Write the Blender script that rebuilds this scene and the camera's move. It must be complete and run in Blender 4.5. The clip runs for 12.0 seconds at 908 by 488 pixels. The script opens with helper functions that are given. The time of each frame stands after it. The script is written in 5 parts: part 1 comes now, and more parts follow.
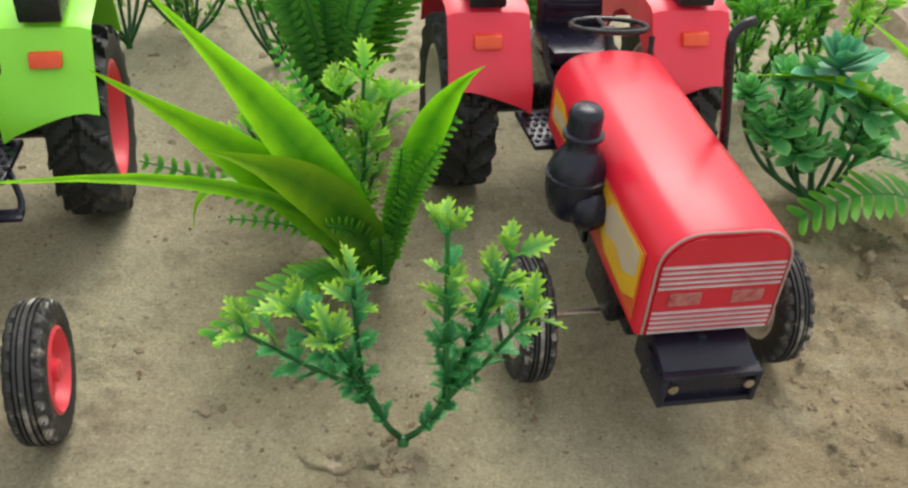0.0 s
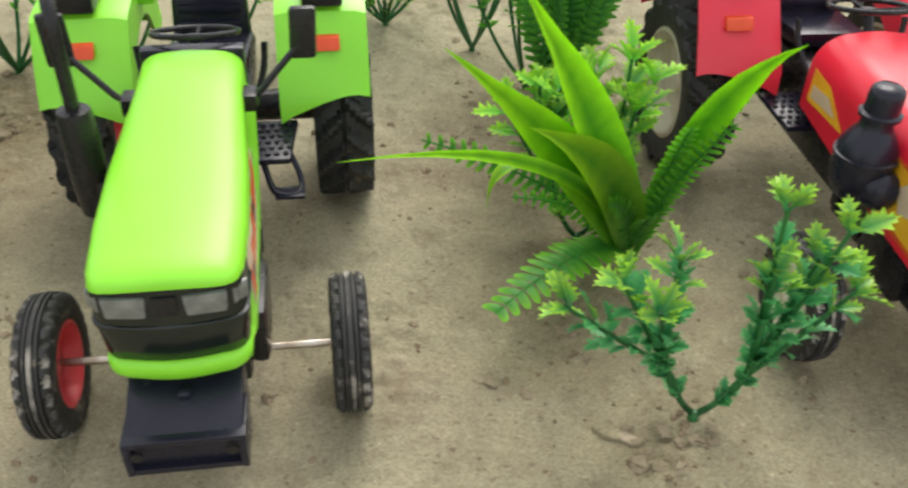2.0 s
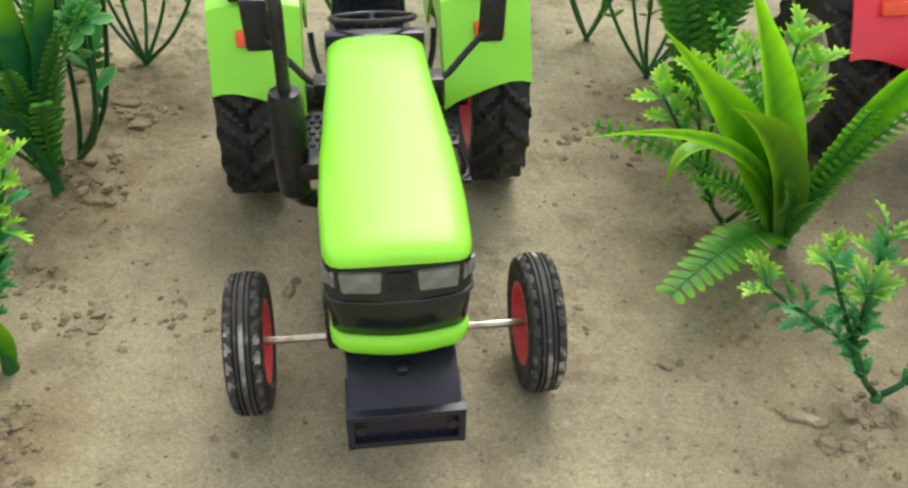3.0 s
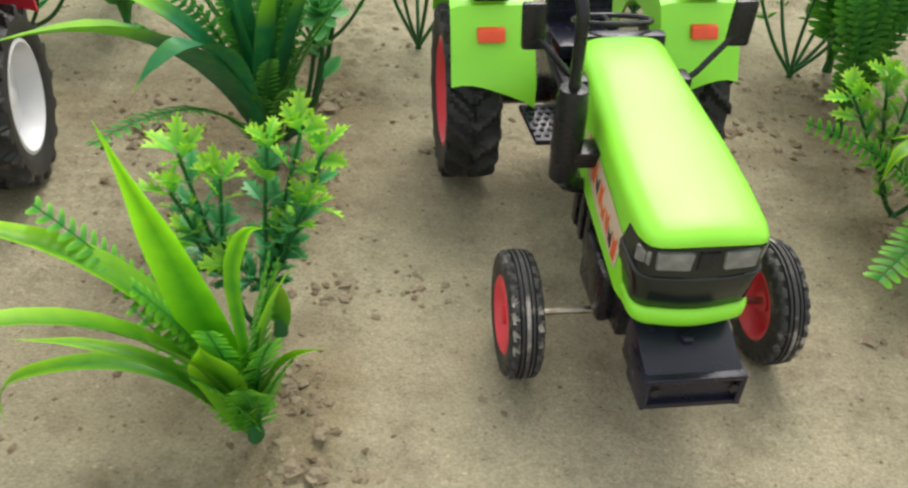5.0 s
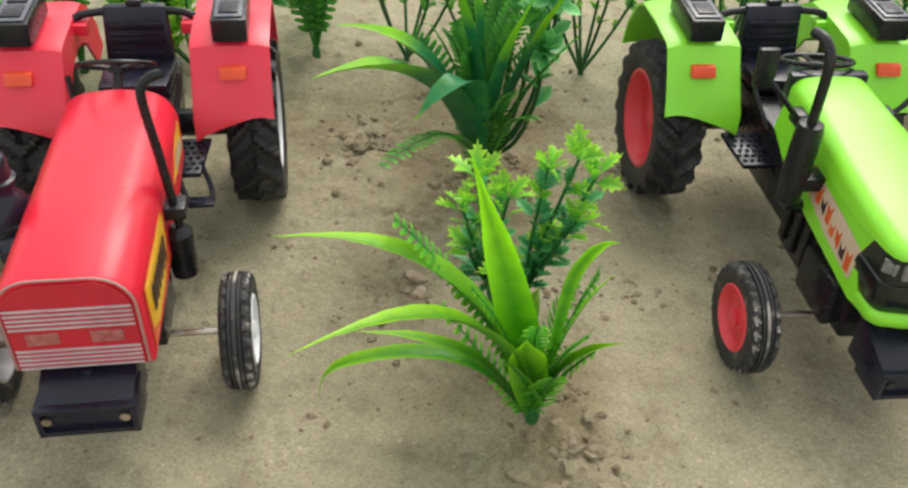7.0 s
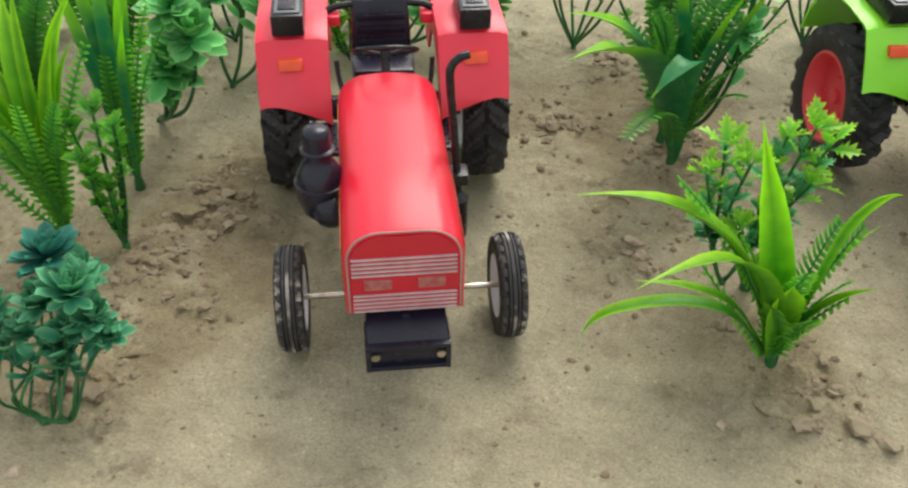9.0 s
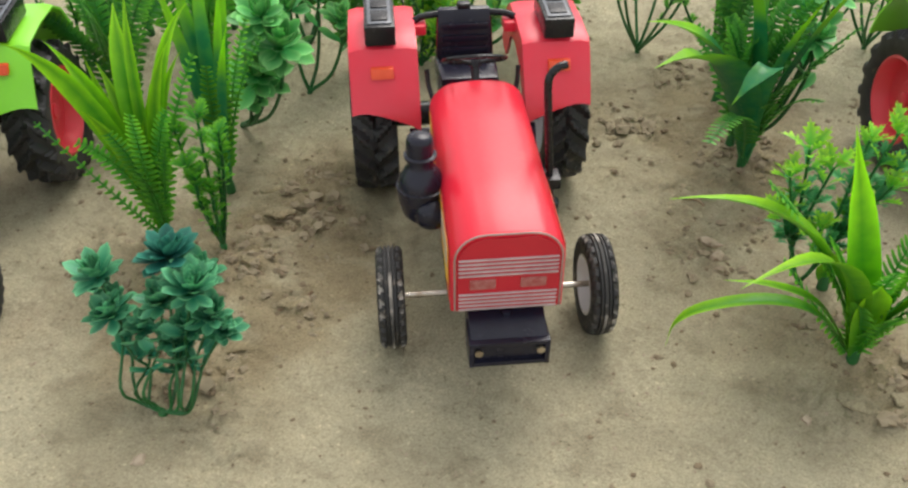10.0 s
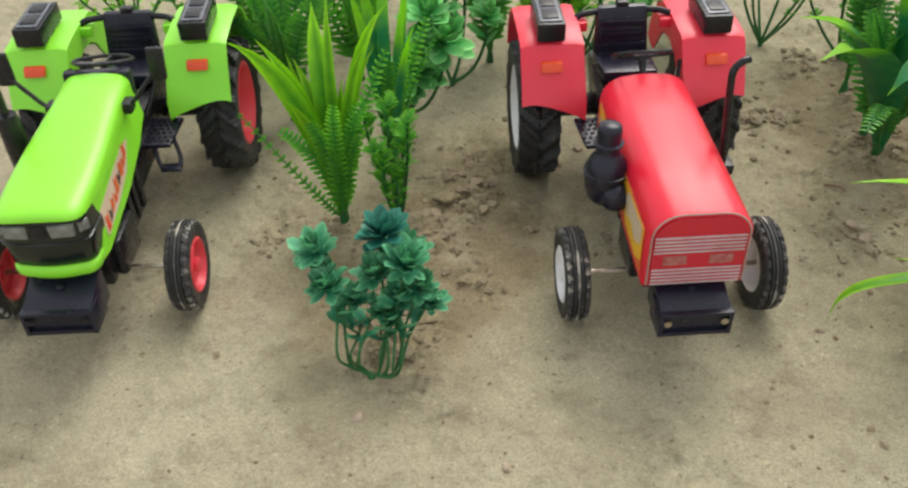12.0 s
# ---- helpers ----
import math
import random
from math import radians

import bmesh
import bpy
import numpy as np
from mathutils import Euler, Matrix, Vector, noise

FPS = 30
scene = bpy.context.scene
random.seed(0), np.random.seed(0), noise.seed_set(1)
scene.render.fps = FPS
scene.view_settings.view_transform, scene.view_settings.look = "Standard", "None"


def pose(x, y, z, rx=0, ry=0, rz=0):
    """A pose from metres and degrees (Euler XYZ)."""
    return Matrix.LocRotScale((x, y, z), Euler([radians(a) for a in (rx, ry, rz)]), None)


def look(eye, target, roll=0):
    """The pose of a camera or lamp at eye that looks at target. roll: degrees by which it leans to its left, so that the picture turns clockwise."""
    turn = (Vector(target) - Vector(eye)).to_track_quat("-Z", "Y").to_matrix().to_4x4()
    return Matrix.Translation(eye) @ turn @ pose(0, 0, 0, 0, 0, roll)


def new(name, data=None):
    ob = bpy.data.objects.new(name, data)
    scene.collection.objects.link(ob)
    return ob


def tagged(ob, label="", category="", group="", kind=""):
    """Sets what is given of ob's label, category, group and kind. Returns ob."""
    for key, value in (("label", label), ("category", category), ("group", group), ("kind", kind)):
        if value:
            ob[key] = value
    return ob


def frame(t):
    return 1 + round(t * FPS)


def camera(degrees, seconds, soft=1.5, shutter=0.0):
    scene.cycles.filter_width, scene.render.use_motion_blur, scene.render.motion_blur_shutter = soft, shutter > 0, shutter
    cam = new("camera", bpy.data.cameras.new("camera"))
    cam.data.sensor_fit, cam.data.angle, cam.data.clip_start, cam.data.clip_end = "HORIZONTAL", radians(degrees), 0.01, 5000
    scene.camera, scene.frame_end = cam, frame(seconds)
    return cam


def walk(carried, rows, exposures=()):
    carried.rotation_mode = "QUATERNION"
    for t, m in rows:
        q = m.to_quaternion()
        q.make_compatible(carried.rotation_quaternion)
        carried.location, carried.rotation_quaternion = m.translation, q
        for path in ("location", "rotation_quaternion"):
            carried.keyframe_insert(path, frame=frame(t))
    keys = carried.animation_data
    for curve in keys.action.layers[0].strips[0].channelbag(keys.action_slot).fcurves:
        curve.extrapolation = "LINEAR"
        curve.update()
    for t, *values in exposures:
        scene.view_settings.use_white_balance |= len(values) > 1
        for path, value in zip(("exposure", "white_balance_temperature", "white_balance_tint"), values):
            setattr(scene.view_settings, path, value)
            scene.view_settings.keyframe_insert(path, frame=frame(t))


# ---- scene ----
cam = camera(54.0, 12.0, soft=2.3, shutter=0.35)
PATH = [
    (0, (0.01387, 0.03541, 0.18811), (0.00412, 0.27493, 0.00774), 4.33),
    (0.5, (0.00332, 0.03203, 0.18354), (-0.00980, 0.27009, 0.00146), 3.86),
    (1, (-0.01710, 0.02681, 0.18532), (-0.03563, 0.26482, 0.00365), 3.15),
    (1.5, (-0.02947, 0.02464, 0.18543), (-0.05302, 0.26170, 0.00309), 2.55),
    (2, (-0.04833, 0.02208, 0.18582), (-0.07672, 0.25729, 0.00178), 2.10),
    (2.5, (-0.07564, 0.01458, 0.18340), (-0.10723, 0.24929, -0.00076), 1.84),
    (3, (-0.09043, 0.01037, 0.18239), (-0.12649, 0.24451, -0.00167), 0.99),
    (3.5, (-0.11045, 0.00391, 0.17988), (-0.14601, 0.23717, -0.00539), 1.07),
    (5.5, (-0.17683, -0.03384, 0.20282), (-0.21030, 0.19724, 0.01446), 3.09),
    (6, (-0.19609, -0.04731, 0.20980), (-0.23318, 0.18522, 0.02391), 2.45),
    (6.5, (-0.21209, -0.05598, 0.21549), (-0.25006, 0.17599, 0.02908), 2.77),
    (8.5, (-0.27959, -0.10288, 0.22359), (-0.32452, 0.12676, 0.03584), 1.49),
    (9, (-0.29562, -0.11468, 0.22862), (-0.34438, 0.11410, 0.04078), 0.93),
    (9.5, (-0.30543, -0.12021, 0.23606), (-0.35903, 0.10777, 0.04857), 0.16),
    (10, (-0.31710, -0.13042, 0.23790), (-0.37392, 0.09623, 0.04975), -0.36),
    (10.5, (-0.32558, -0.13634, 0.24102), (-0.38389, 0.08957, 0.05244), -0.49),
    (11, (-0.33978, -0.14355, 0.24844), (-0.40082, 0.08102, 0.05911), -0.96),
    (11.5, (-0.35034, -0.15539, 0.25440), (-0.41683, 0.06732, 0.06471), -1.88),
    (12, (-0.36388, -0.16893, 0.25366), (-0.43258, 0.05264, 0.06344), -2.07),
]
walk(cam, [(t, look(eye, target, roll)) for t, eye, target, roll in PATH], exposures=[(0.0, 0.42), (1.5, 0.49), (3.5, 0.57), (5.5, 0.48), (6.5, 0.45), (9.0, 0.40), (9.5, 0.39), (12.0, 0.33)])

# ---------------------------------------------------------------- light
world = bpy.data.worlds.new("overcast_sky")
scene.world = world
world.use_nodes = True
wt = world.node_tree
sky = wt.nodes.new("ShaderNodeTexSky")
sky.sky_type = "NISHITA"
sky.sun_disc = False
sky.sun_elevation = radians(52)
sky.sun_rotation = radians(8)
sky.air_density, sky.dust_density, sky.ozone_density = 0.6, 7.0, 0.3
haze = wt.nodes.new("ShaderNodeMix")
haze.data_type = "RGBA"
haze.inputs[0].default_value = 0.65
haze.inputs[7].default_value = (9.2, 9.4, 9.3, 1)
wt.links.new(sky.outputs[0], haze.inputs[6])
wt.links.new(haze.outputs[2], wt.nodes["Background"].inputs["Color"])
wt.nodes["Background"].inputs["Strength"].default_value = 0.11
sun_data = bpy.data.lights.new("sun", "SUN")
sun_data.energy, sun_data.angle, sun_data.color = 1.4, radians(35), (1.0, 0.985, 0.95)
sun = new("sun", sun_data)
_el, _az = radians(52), radians(8)
sun.matrix_world = look((math.sin(_az) * math.cos(_el) * 5, math.cos(_az) * math.cos(_el) * 5, math.sin(_el) * 5), (0, 0, 0))

# ---------------------------------------------------------------- materials
CM = 0.01


def material(name, color, rough=0.5, second=None, scale=120.0, amount=0.5, bump=0.0, bump_scale=400.0, metal=0.0,
             dirt=None, dirt_scale=60.0, dirt_from=0.55, dirt_to=0.7, coat=0.0, specular=0.5, rough_var=0.1):
    """Paint, rubber, plastic: a base colour that drifts to a second one, grain relief, and dirt with a shape of its own."""
    m = bpy.data.materials.new(name)
    m.use_nodes = True
    t = m.node_tree
    n, l = t.nodes, t.links
    b = n["Principled BSDF"]
    b.inputs["Metallic"].default_value = metal
    b.inputs["Specular IOR Level"].default_value = specular
    b.inputs["Coat Weight"].default_value = coat
    b.inputs["Coat Roughness"].default_value = 0.28
    at = n.new("ShaderNodeTexCoord").outputs["Object"]

    def noise_of(s, detail=5.0, r=0.6):
        x = n.new("ShaderNodeTexNoise")
        x.inputs["Scale"].default_value, x.inputs["Detail"].default_value, x.inputs["Roughness"].default_value = s, detail, r
        l.new(at, x.inputs["Vector"])
        return x.outputs["Fac"]

    def ramp(v, a, c):
        x = n.new("ShaderNodeMapRange")
        x.inputs["From Min"].default_value, x.inputs["From Max"].default_value = a, c
        l.new(v, x.inputs["Value"])
        return x.outputs["Result"]

    def mix(f, a, c):
        x = n.new("ShaderNodeMix")
        x.data_type = "RGBA"
        l.new(f, x.inputs[0])
        for v, k in ((a, 6), (c, 7)):
            if isinstance(v, tuple):
                x.inputs[k].default_value = (*v, 1)
            else:
                l.new(v, x.inputs[k])
        return x.outputs[2]

    second = second or tuple(c * 0.8 for c in color)
    f = n.new("ShaderNodeMath")
    f.operation = "MULTIPLY"
    f.inputs[1].default_value = amount * 2
    l.new(ramp(noise_of(scale), 0.35, 0.75), f.inputs[0])
    col = mix(f.outputs[0], color, second)
    rv = n.new("ShaderNodeMapRange")
    rv.inputs["To Min"].default_value, rv.inputs["To Max"].default_value = max(0.02, rough - rough_var), min(1, rough + rough_var)
    l.new(noise_of(scale * 2.3), rv.inputs["Value"])
    rgh = rv.outputs["Result"]
    if dirt:
        d = ramp(noise_of(dirt_scale, 8.0, 0.7), dirt_from, dirt_to)
        col = mix(d, col, dirt)
        x = n.new("ShaderNodeMix")
        l.new(d, x.inputs[0])
        l.new(rgh, x.inputs[2])
        x.inputs[3].default_value = 0.95
        rgh = x.outputs[0]
    l.new(col, b.inputs["Base Color"])
    l.new(rgh, b.inputs["Roughness"])
    if bump:
        x = n.new("ShaderNodeBump")
        x.inputs["Strength"].default_value, x.inputs["Distance"].default_value = bump, 0.0006
        l.new(noise_of(bump_scale), x.inputs["Height"])
        l.new(x.outputs[0], b.inputs["Normal"])
    return m


def leaf_material(name, deep, bright, rough=0.38, glow=0.22):
    """Moulded plastic leaf: deep green that turns to its bright rim and tip colour, a little light passing through."""
    m = bpy.data.materials.new(name)
    m.use_nodes = True
    t = m.node_tree
    n, l = t.nodes, t.links
    b = n["Principled BSDF"]
    b.inputs["Roughness"].default_value = rough
    b.inputs["Specular IOR Level"].default_value = 0.4
    a = n.new("ShaderNodeAttribute")
    a.attribute_name = "rim"
    co = n.new("ShaderNodeTexCoord")
    z = n.new("ShaderNodeTexNoise")
    z.inputs["Scale"].default_value, z.inputs["Detail"].default_value = 170, 4
    l.new(co.outputs["Object"], z.inputs["Vector"])
    add = n.new("ShaderNodeMath")
    add.operation = "MULTIPLY_ADD"
    add.inputs[1].default_value = 0.5
    l.new(z.outputs["Fac"], add.inputs[0])
    sub = n.new("ShaderNodeMath")
    sub.operation = "SUBTRACT"
    sub.inputs[1].default_value = 0.25
    sub.use_clamp = True
    l.new(a.outputs["Fac"], add.inputs[2])
    l.new(add.outputs[0], sub.inputs[0])
    x = n.new("ShaderNodeMix")
    x.data_type = "RGBA"
    x.inputs[6].default_value, x.inputs[7].default_value = (*deep, 1), (*bright, 1)
    l.new(sub.outputs[0], x.inputs[0])
    rnd = n.new("ShaderNodeObjectInfo")
    hs = n.new("ShaderNodeHueSaturation")
    v = n.new("ShaderNodeMapRange")
    v.inputs["To Min"].default_value, v.inputs["To Max"].default_value = 0.8, 1.25
    l.new(rnd.outputs["Random"], v.inputs["Value"])
    l.new(v.outputs["Result"], hs.inputs["Value"])
    l.new(x.outputs[2], hs.inputs["Color"])
    l.new(hs.outputs[0], b.inputs["Base Color"])
    tr = n.new("ShaderNodeBsdfTranslucent")
    l.new(hs.outputs[0], tr.inputs["Color"])
    ms = n.new("ShaderNodeMixShader")
    ms.inputs[0].default_value = glow
    l.new(b.outputs[0], ms.inputs[1])
    l.new(tr.outputs[0], ms.inputs[2])
    l.new(ms.outputs[0], n["Material Output"].inputs["Surface"])
    bp = n.new("ShaderNodeBump")
    bp.inputs["Strength"].default_value, bp.inputs["Distance"].default_value = 0.35, 0.0005
    z2 = n.new("ShaderNodeTexNoise")
    z2.inputs["Scale"].default_value = 420
    l.new(co.outputs["Object"], z2.inputs["Vector"])
    l.new(z2.outputs["Fac"], bp.inputs["Height"])
    l.new(bp.outputs[0], b.inputs["Normal"])
    return m


def sand_material():
    m = bpy.data.materials.new("damp_sand")
    m.use_nodes = True
    t = m.node_tree
    n, l = t.nodes, t.links
    b = n["Principled BSDF"]
    b.inputs["Roughness"].default_value = 0.92
    b.inputs["Specular IOR Level"].default_value = 0.25
    at = n.new("ShaderNodeTexCoord").outputs["Object"]

    def noise_of(s, d, r=0.6):
        x = n.new("ShaderNodeTexNoise")
        x.inputs["Scale"].default_value, x.inputs["Detail"].default_value, x.inputs["Roughness"].default_value = s, d, r
        l.new(at, x.inputs["Vector"])
        return x.outputs["Fac"]

    def ramp(v, stops):
        x = n.new("ShaderNodeValToRGB")
        e = x.color_ramp.elements
        e[0].position, e[0].color = stops[0][0], (*stops[0][1], 1)
        e[1].position, e[1].color = stops[-1][0], (*stops[-1][1], 1)
        for p, c in stops[1:-1]:
            e.new(p).color = (*c, 1)
        l.new(v, x.inputs[0])
        return x.outputs[0]

    def mix(f, a, c, mode="MIX"):
        x = n.new("ShaderNodeMix")
        x.data_type, x.blend_type = "RGBA", mode
        if isinstance(f, float):
            x.inputs[0].default_value = f
        else:
            l.new(f, x.inputs[0])
        l.new(a, x.inputs[6])
        l.new(c, x.inputs[7])
        return x.outputs[2]

    broad = ramp(noise_of(9, 4), [(0.3, (0.342, 0.302, 0.201)), (0.5, (0.428, 0.384, 0.260)), (0.72, (0.505, 0.460, 0.320))])
    blotch = ramp(noise_of(55, 6, 0.65), [(0.25, (0.66, 0.635, 0.61)), (0.48, (1.0, 1.0, 1.0)), (0.75, (1.17, 1.16, 1.13))])
    grain = ramp(noise_of(1100, 4, 0.75), [(0.3, (0.6, 0.585, 0.56)), (0.5, (1.0, 1.0, 1.0)), (0.72, (1.36, 1.36, 1.34))])
    speck = ramp(noise_of(480, 3, 0.6), [(0.27, (0.45, 0.41, 0.37)), (0.37, (1, 1, 1)), (0.63, (1, 1, 1)), (0.73, (1.45, 1.45, 1.42))])
    c = mix(1.0, broad, blotch, "MULTIPLY")
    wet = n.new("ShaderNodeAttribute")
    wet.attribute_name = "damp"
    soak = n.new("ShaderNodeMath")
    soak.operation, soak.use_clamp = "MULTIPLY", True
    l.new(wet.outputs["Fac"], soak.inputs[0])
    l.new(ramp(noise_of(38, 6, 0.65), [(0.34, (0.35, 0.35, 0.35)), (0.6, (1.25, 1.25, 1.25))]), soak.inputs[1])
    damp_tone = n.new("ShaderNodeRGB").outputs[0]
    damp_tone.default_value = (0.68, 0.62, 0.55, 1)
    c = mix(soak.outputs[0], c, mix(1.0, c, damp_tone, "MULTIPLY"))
    c = mix(0.8, c, grain, "MULTIPLY")
    c = mix(0.9, c, speck, "MULTIPLY")
    l.new(c, b.inputs["Base Color"])
    h = n.new("ShaderNodeMath")
    h.operation = "MULTIPLY_ADD"
    h.inputs[1].default_value = 0.4
    l.new(noise_of(1300, 4, 0.7), h.inputs[0])
    l.new(noise_of(230, 6, 0.65), h.inputs[2])
    bp = n.new("ShaderNodeBump")
    bp.inputs["Strength"].default_value, bp.inputs["Distance"].default_value = 0.9, 0.0024
    l.new(h.outputs[0], bp.inputs["Height"])
    l.new(bp.outputs[0], b.inputs["Normal"])
    return m


DUST = (0.36, 0.28, 0.19)
RED = material("red_plastic", (0.75, 0.017, 0.042), 0.32, (0.66, 0.015, 0.035), 40, 0.4, 0.08, 900, coat=0.14, specular=0.4, dirt=(0.72, 0.20, 0.17), dirt_scale=45, dirt_from=0.62, dirt_to=0.85)
RED_PALE = material("red_plastic_dusty", (0.80, 0.026, 0.058), 0.34, (0.80, 0.05, 0.08), 45, 0.5, 0.1, 900, dirt=(0.64, 0.22, 0.18), dirt_scale=50, dirt_from=0.66, dirt_to=0.85)
RED_DEEP = material("grille_red", (0.55, 0.012, 0.03), 0.45, (0.45, 0.01, 0.025), 60, 0.4)
GREEN = material("lime_plastic", (0.27, 0.77, 0.03), 0.40, (0.245, 0.73, 0.025), 40, 0.4, 0.08, 900, coat=0.25, specular=0.5, dirt=(0.40, 0.58, 0.16), dirt_scale=45, dirt_from=0.66, dirt_to=0.9)
BLACK = material("black_plastic", (0.011, 0.011, 0.013), 0.27, (0.018, 0.017, 0.020), 70, 0.5, 0.15, 700, specular=0.35, dirt=(0.09, 0.075, 0.06), dirt_scale=70, dirt_from=0.66, dirt_to=0.85)
NAVY = material("blue_black_plastic", (0.011, 0.011, 0.022), 0.25, (0.017, 0.017, 0.032), 70, 0.5, 0.15, 700, specular=0.38, dirt=(0.11, 0.095, 0.08), dirt_scale=60, dirt_from=0.65, dirt_to=0.85)
VISOR = material("smoked_visor", (0.007, 0.012, 0.010), 0.18, (0.010, 0.016, 0.013), 50, 0.4, specular=0.45)
RUBBER = material("dusty_rubber", (0.018, 0.018, 0.019), 0.58, (0.036, 0.035, 0.034), 120, 0.5, 0.4, 900, dirt=(0.24, 0.195, 0.14), dirt_scale=95, dirt_from=0.6, dirt_to=0.74)
RUBBER_WORN = material("sand_rubbed_rubber", (0.018, 0.018, 0.019), 0.6, (0.035, 0.034, 0.033), 120, 0.5, 0.4, 900, dirt=(0.30, 0.26, 0.21), dirt_scale=150, dirt_from=0.56, dirt_to=0.68)
RIB_DUST = material("sandy_tyre_rib", (0.05, 0.048, 0.046), 0.7, (0.03, 0.029, 0.028), 120, 0.5, 0.4, 900, dirt=(0.38, 0.35, 0.31), dirt_scale=75, dirt_from=0.45, dirt_to=0.6)
RIM_RED = material("red_rim_plastic", (0.80, 0.05, 0.075), 0.42, (0.74, 0.08, 0.09), 60, 0.5, dirt=(0.5, 0.2, 0.15), dirt_scale=70, dirt_from=0.6, dirt_to=0.85)
RIM_WHITE = material("white_rim_plastic", (0.82, 0.81, 0.84), 0.4, (0.72, 0.71, 0.74), 60, 0.4)
RIM_CREAM = material("dusty_cream_rim", (0.70, 0.64, 0.52), 0.5, (0.58, 0.50, 0.38), 60, 0.5, dirt=DUST, dirt_scale=70, dirt_from=0.55, dirt_to=0.75)
STEEL = material("steel_wire", (0.62, 0.58, 0.52), 0.3, (0.35, 0.26, 0.18), 160, 0.5, metal=1.0)
CHROME = material("silver_stripe", (0.62, 0.56, 0.58), 0.35, (0.45, 0.36, 0.38), 120, 0.5, metal=0.3)
RIM_TRIM = material("worn_trim", (0.34, 0.20, 0.18), 0.5, (0.44, 0.30, 0.27), 120, 0.5)
LAMP_GREY = material("headlamp_print", (0.12, 0.125, 0.12), 0.22, (0.24, 0.25, 0.24), 190, 0.6, coat=0.5)
LAMP_RED = material("red_headlamp_print", (0.36, 0.06, 0.06), 0.4, (0.45, 0.2, 0.18), 300, 0.6)
ORANGE = material("orange_reflector", (0.86, 0.095, 0.03), 0.4, (0.75, 0.07, 0.01), 200, 0.4)
YELLOW = material("yellow_sticker", (0.85, 0.50, 0.02), 0.4, (0.80, 0.36, 0.02), 90, 0.6)
FLAME = material("flame_sticker_red", (0.62, 0.05, 0.015), 0.4, (0.75, 0.16, 0.02), 140, 0.6)
BEIGE = material("pale_sticker", (0.66, 0.52, 0.38), 0.4, (0.58, 0.44, 0.30), 70, 0.5)
SLATE = material("lamp_face", (0.10, 0.11, 0.13), 0.3, (0.16, 0.17, 0.19), 160, 0.5)
INK = material("dark_print", (0.05, 0.02, 0.02), 0.5)
SAND = sand_material()
DAMP_CLOD = material("damp_sand_clod", (0.33, 0.275, 0.185), 0.95, (0.24, 0.19, 0.125), 160, 0.6, 0.9, 450, specular=0.2)
CLOD = material("sand_clod", (0.27, 0.21, 0.135), 0.95, (0.17, 0.127, 0.08), 220, 0.6, 0.8, 500, specular=0.2)
STONE = material("pale_stone", (0.46, 0.37, 0.27), 0.85, (0.32, 0.25, 0.17), 200, 0.6, 0.6, 600)
TWIG = material("dry_twig", (0.20, 0.13, 0.075), 0.9, (0.30, 0.21, 0.13), 220, 0.6, 0.8, 700)
BLADE = leaf_material("strap_leaf", (0.042, 0.30, 0.016), (0.45, 0.82, 0.02), glow=0.42)
BLADE_BLUE = leaf_material("teal_strap_leaf", (0.025, 0.27, 0.10), (0.36, 0.76, 0.02), glow=0.4)
FERN = leaf_material("fern_leaf", (0.035, 0.26, 0.035), (0.25, 0.66, 0.03), glow=0.4)
FERN_DARK = leaf_material("dark_fern_leaf", (0.03, 0.20, 0.04), (0.17, 0.52, 0.035), glow=0.3)
JAG = leaf_material("jagged_leaf", (0.035, 0.25, 0.08), (0.50, 0.80, 0.04))
JAG_LIME = leaf_material("lime_jagged_leaf", (0.10, 0.46, 0.05), (0.54, 0.86, 0.04), glow=0.3)
JAG_BLUE = leaf_material("blue_green_jagged_leaf", (0.03, 0.23, 0.085), (0.14, 0.50, 0.14))
ROSE = leaf_material("succulent_leaf", (0.07, 0.48, 0.12), (0.46, 0.88, 0.34), glow=0.3)
ROSE_TEAL = leaf_material("teal_succulent_leaf", (0.03, 0.27, 0.15), (0.28, 0.72, 0.37))
ROSE_BLUE = leaf_material("blue_succulent_leaf", (0.016, 0.13, 0.11), (0.09, 0.40, 0.27))
STEM = leaf_material("plastic_stem", (0.02, 0.12, 0.03), (0.05, 0.20, 0.04), glow=0.02)


# ---------------------------------------------------------------- mesh helpers (all in centimetres)
def finish(me, mat, angle=38):
    me.materials.append(mat)
    for p in me.polygons:
        p.use_smooth = True
    me.set_sharp_from_angle(angle=radians(angle))
    return me


def mesh_of(name, bm, mat, angle=38):
    bmesh.ops.scale(bm, vec=(CM, CM, CM), verts=bm.verts)
    bmesh.ops.recalc_face_normals(bm, faces=bm.faces)
    me = bpy.data.meshes.new(name)
    bm.to_mesh(me)
    bm.free()
    return finish(me, mat, angle)


def part(name, bm, mat, parent, label="", angle=38, m=None):
    ob = new(name, bm if isinstance(bm, bpy.types.Mesh) else mesh_of(name, bm, mat, angle))
    ob.parent = parent
    if m is not None:
        ob.matrix_basis = m
    if label:
        ob["label"] = label
    return ob


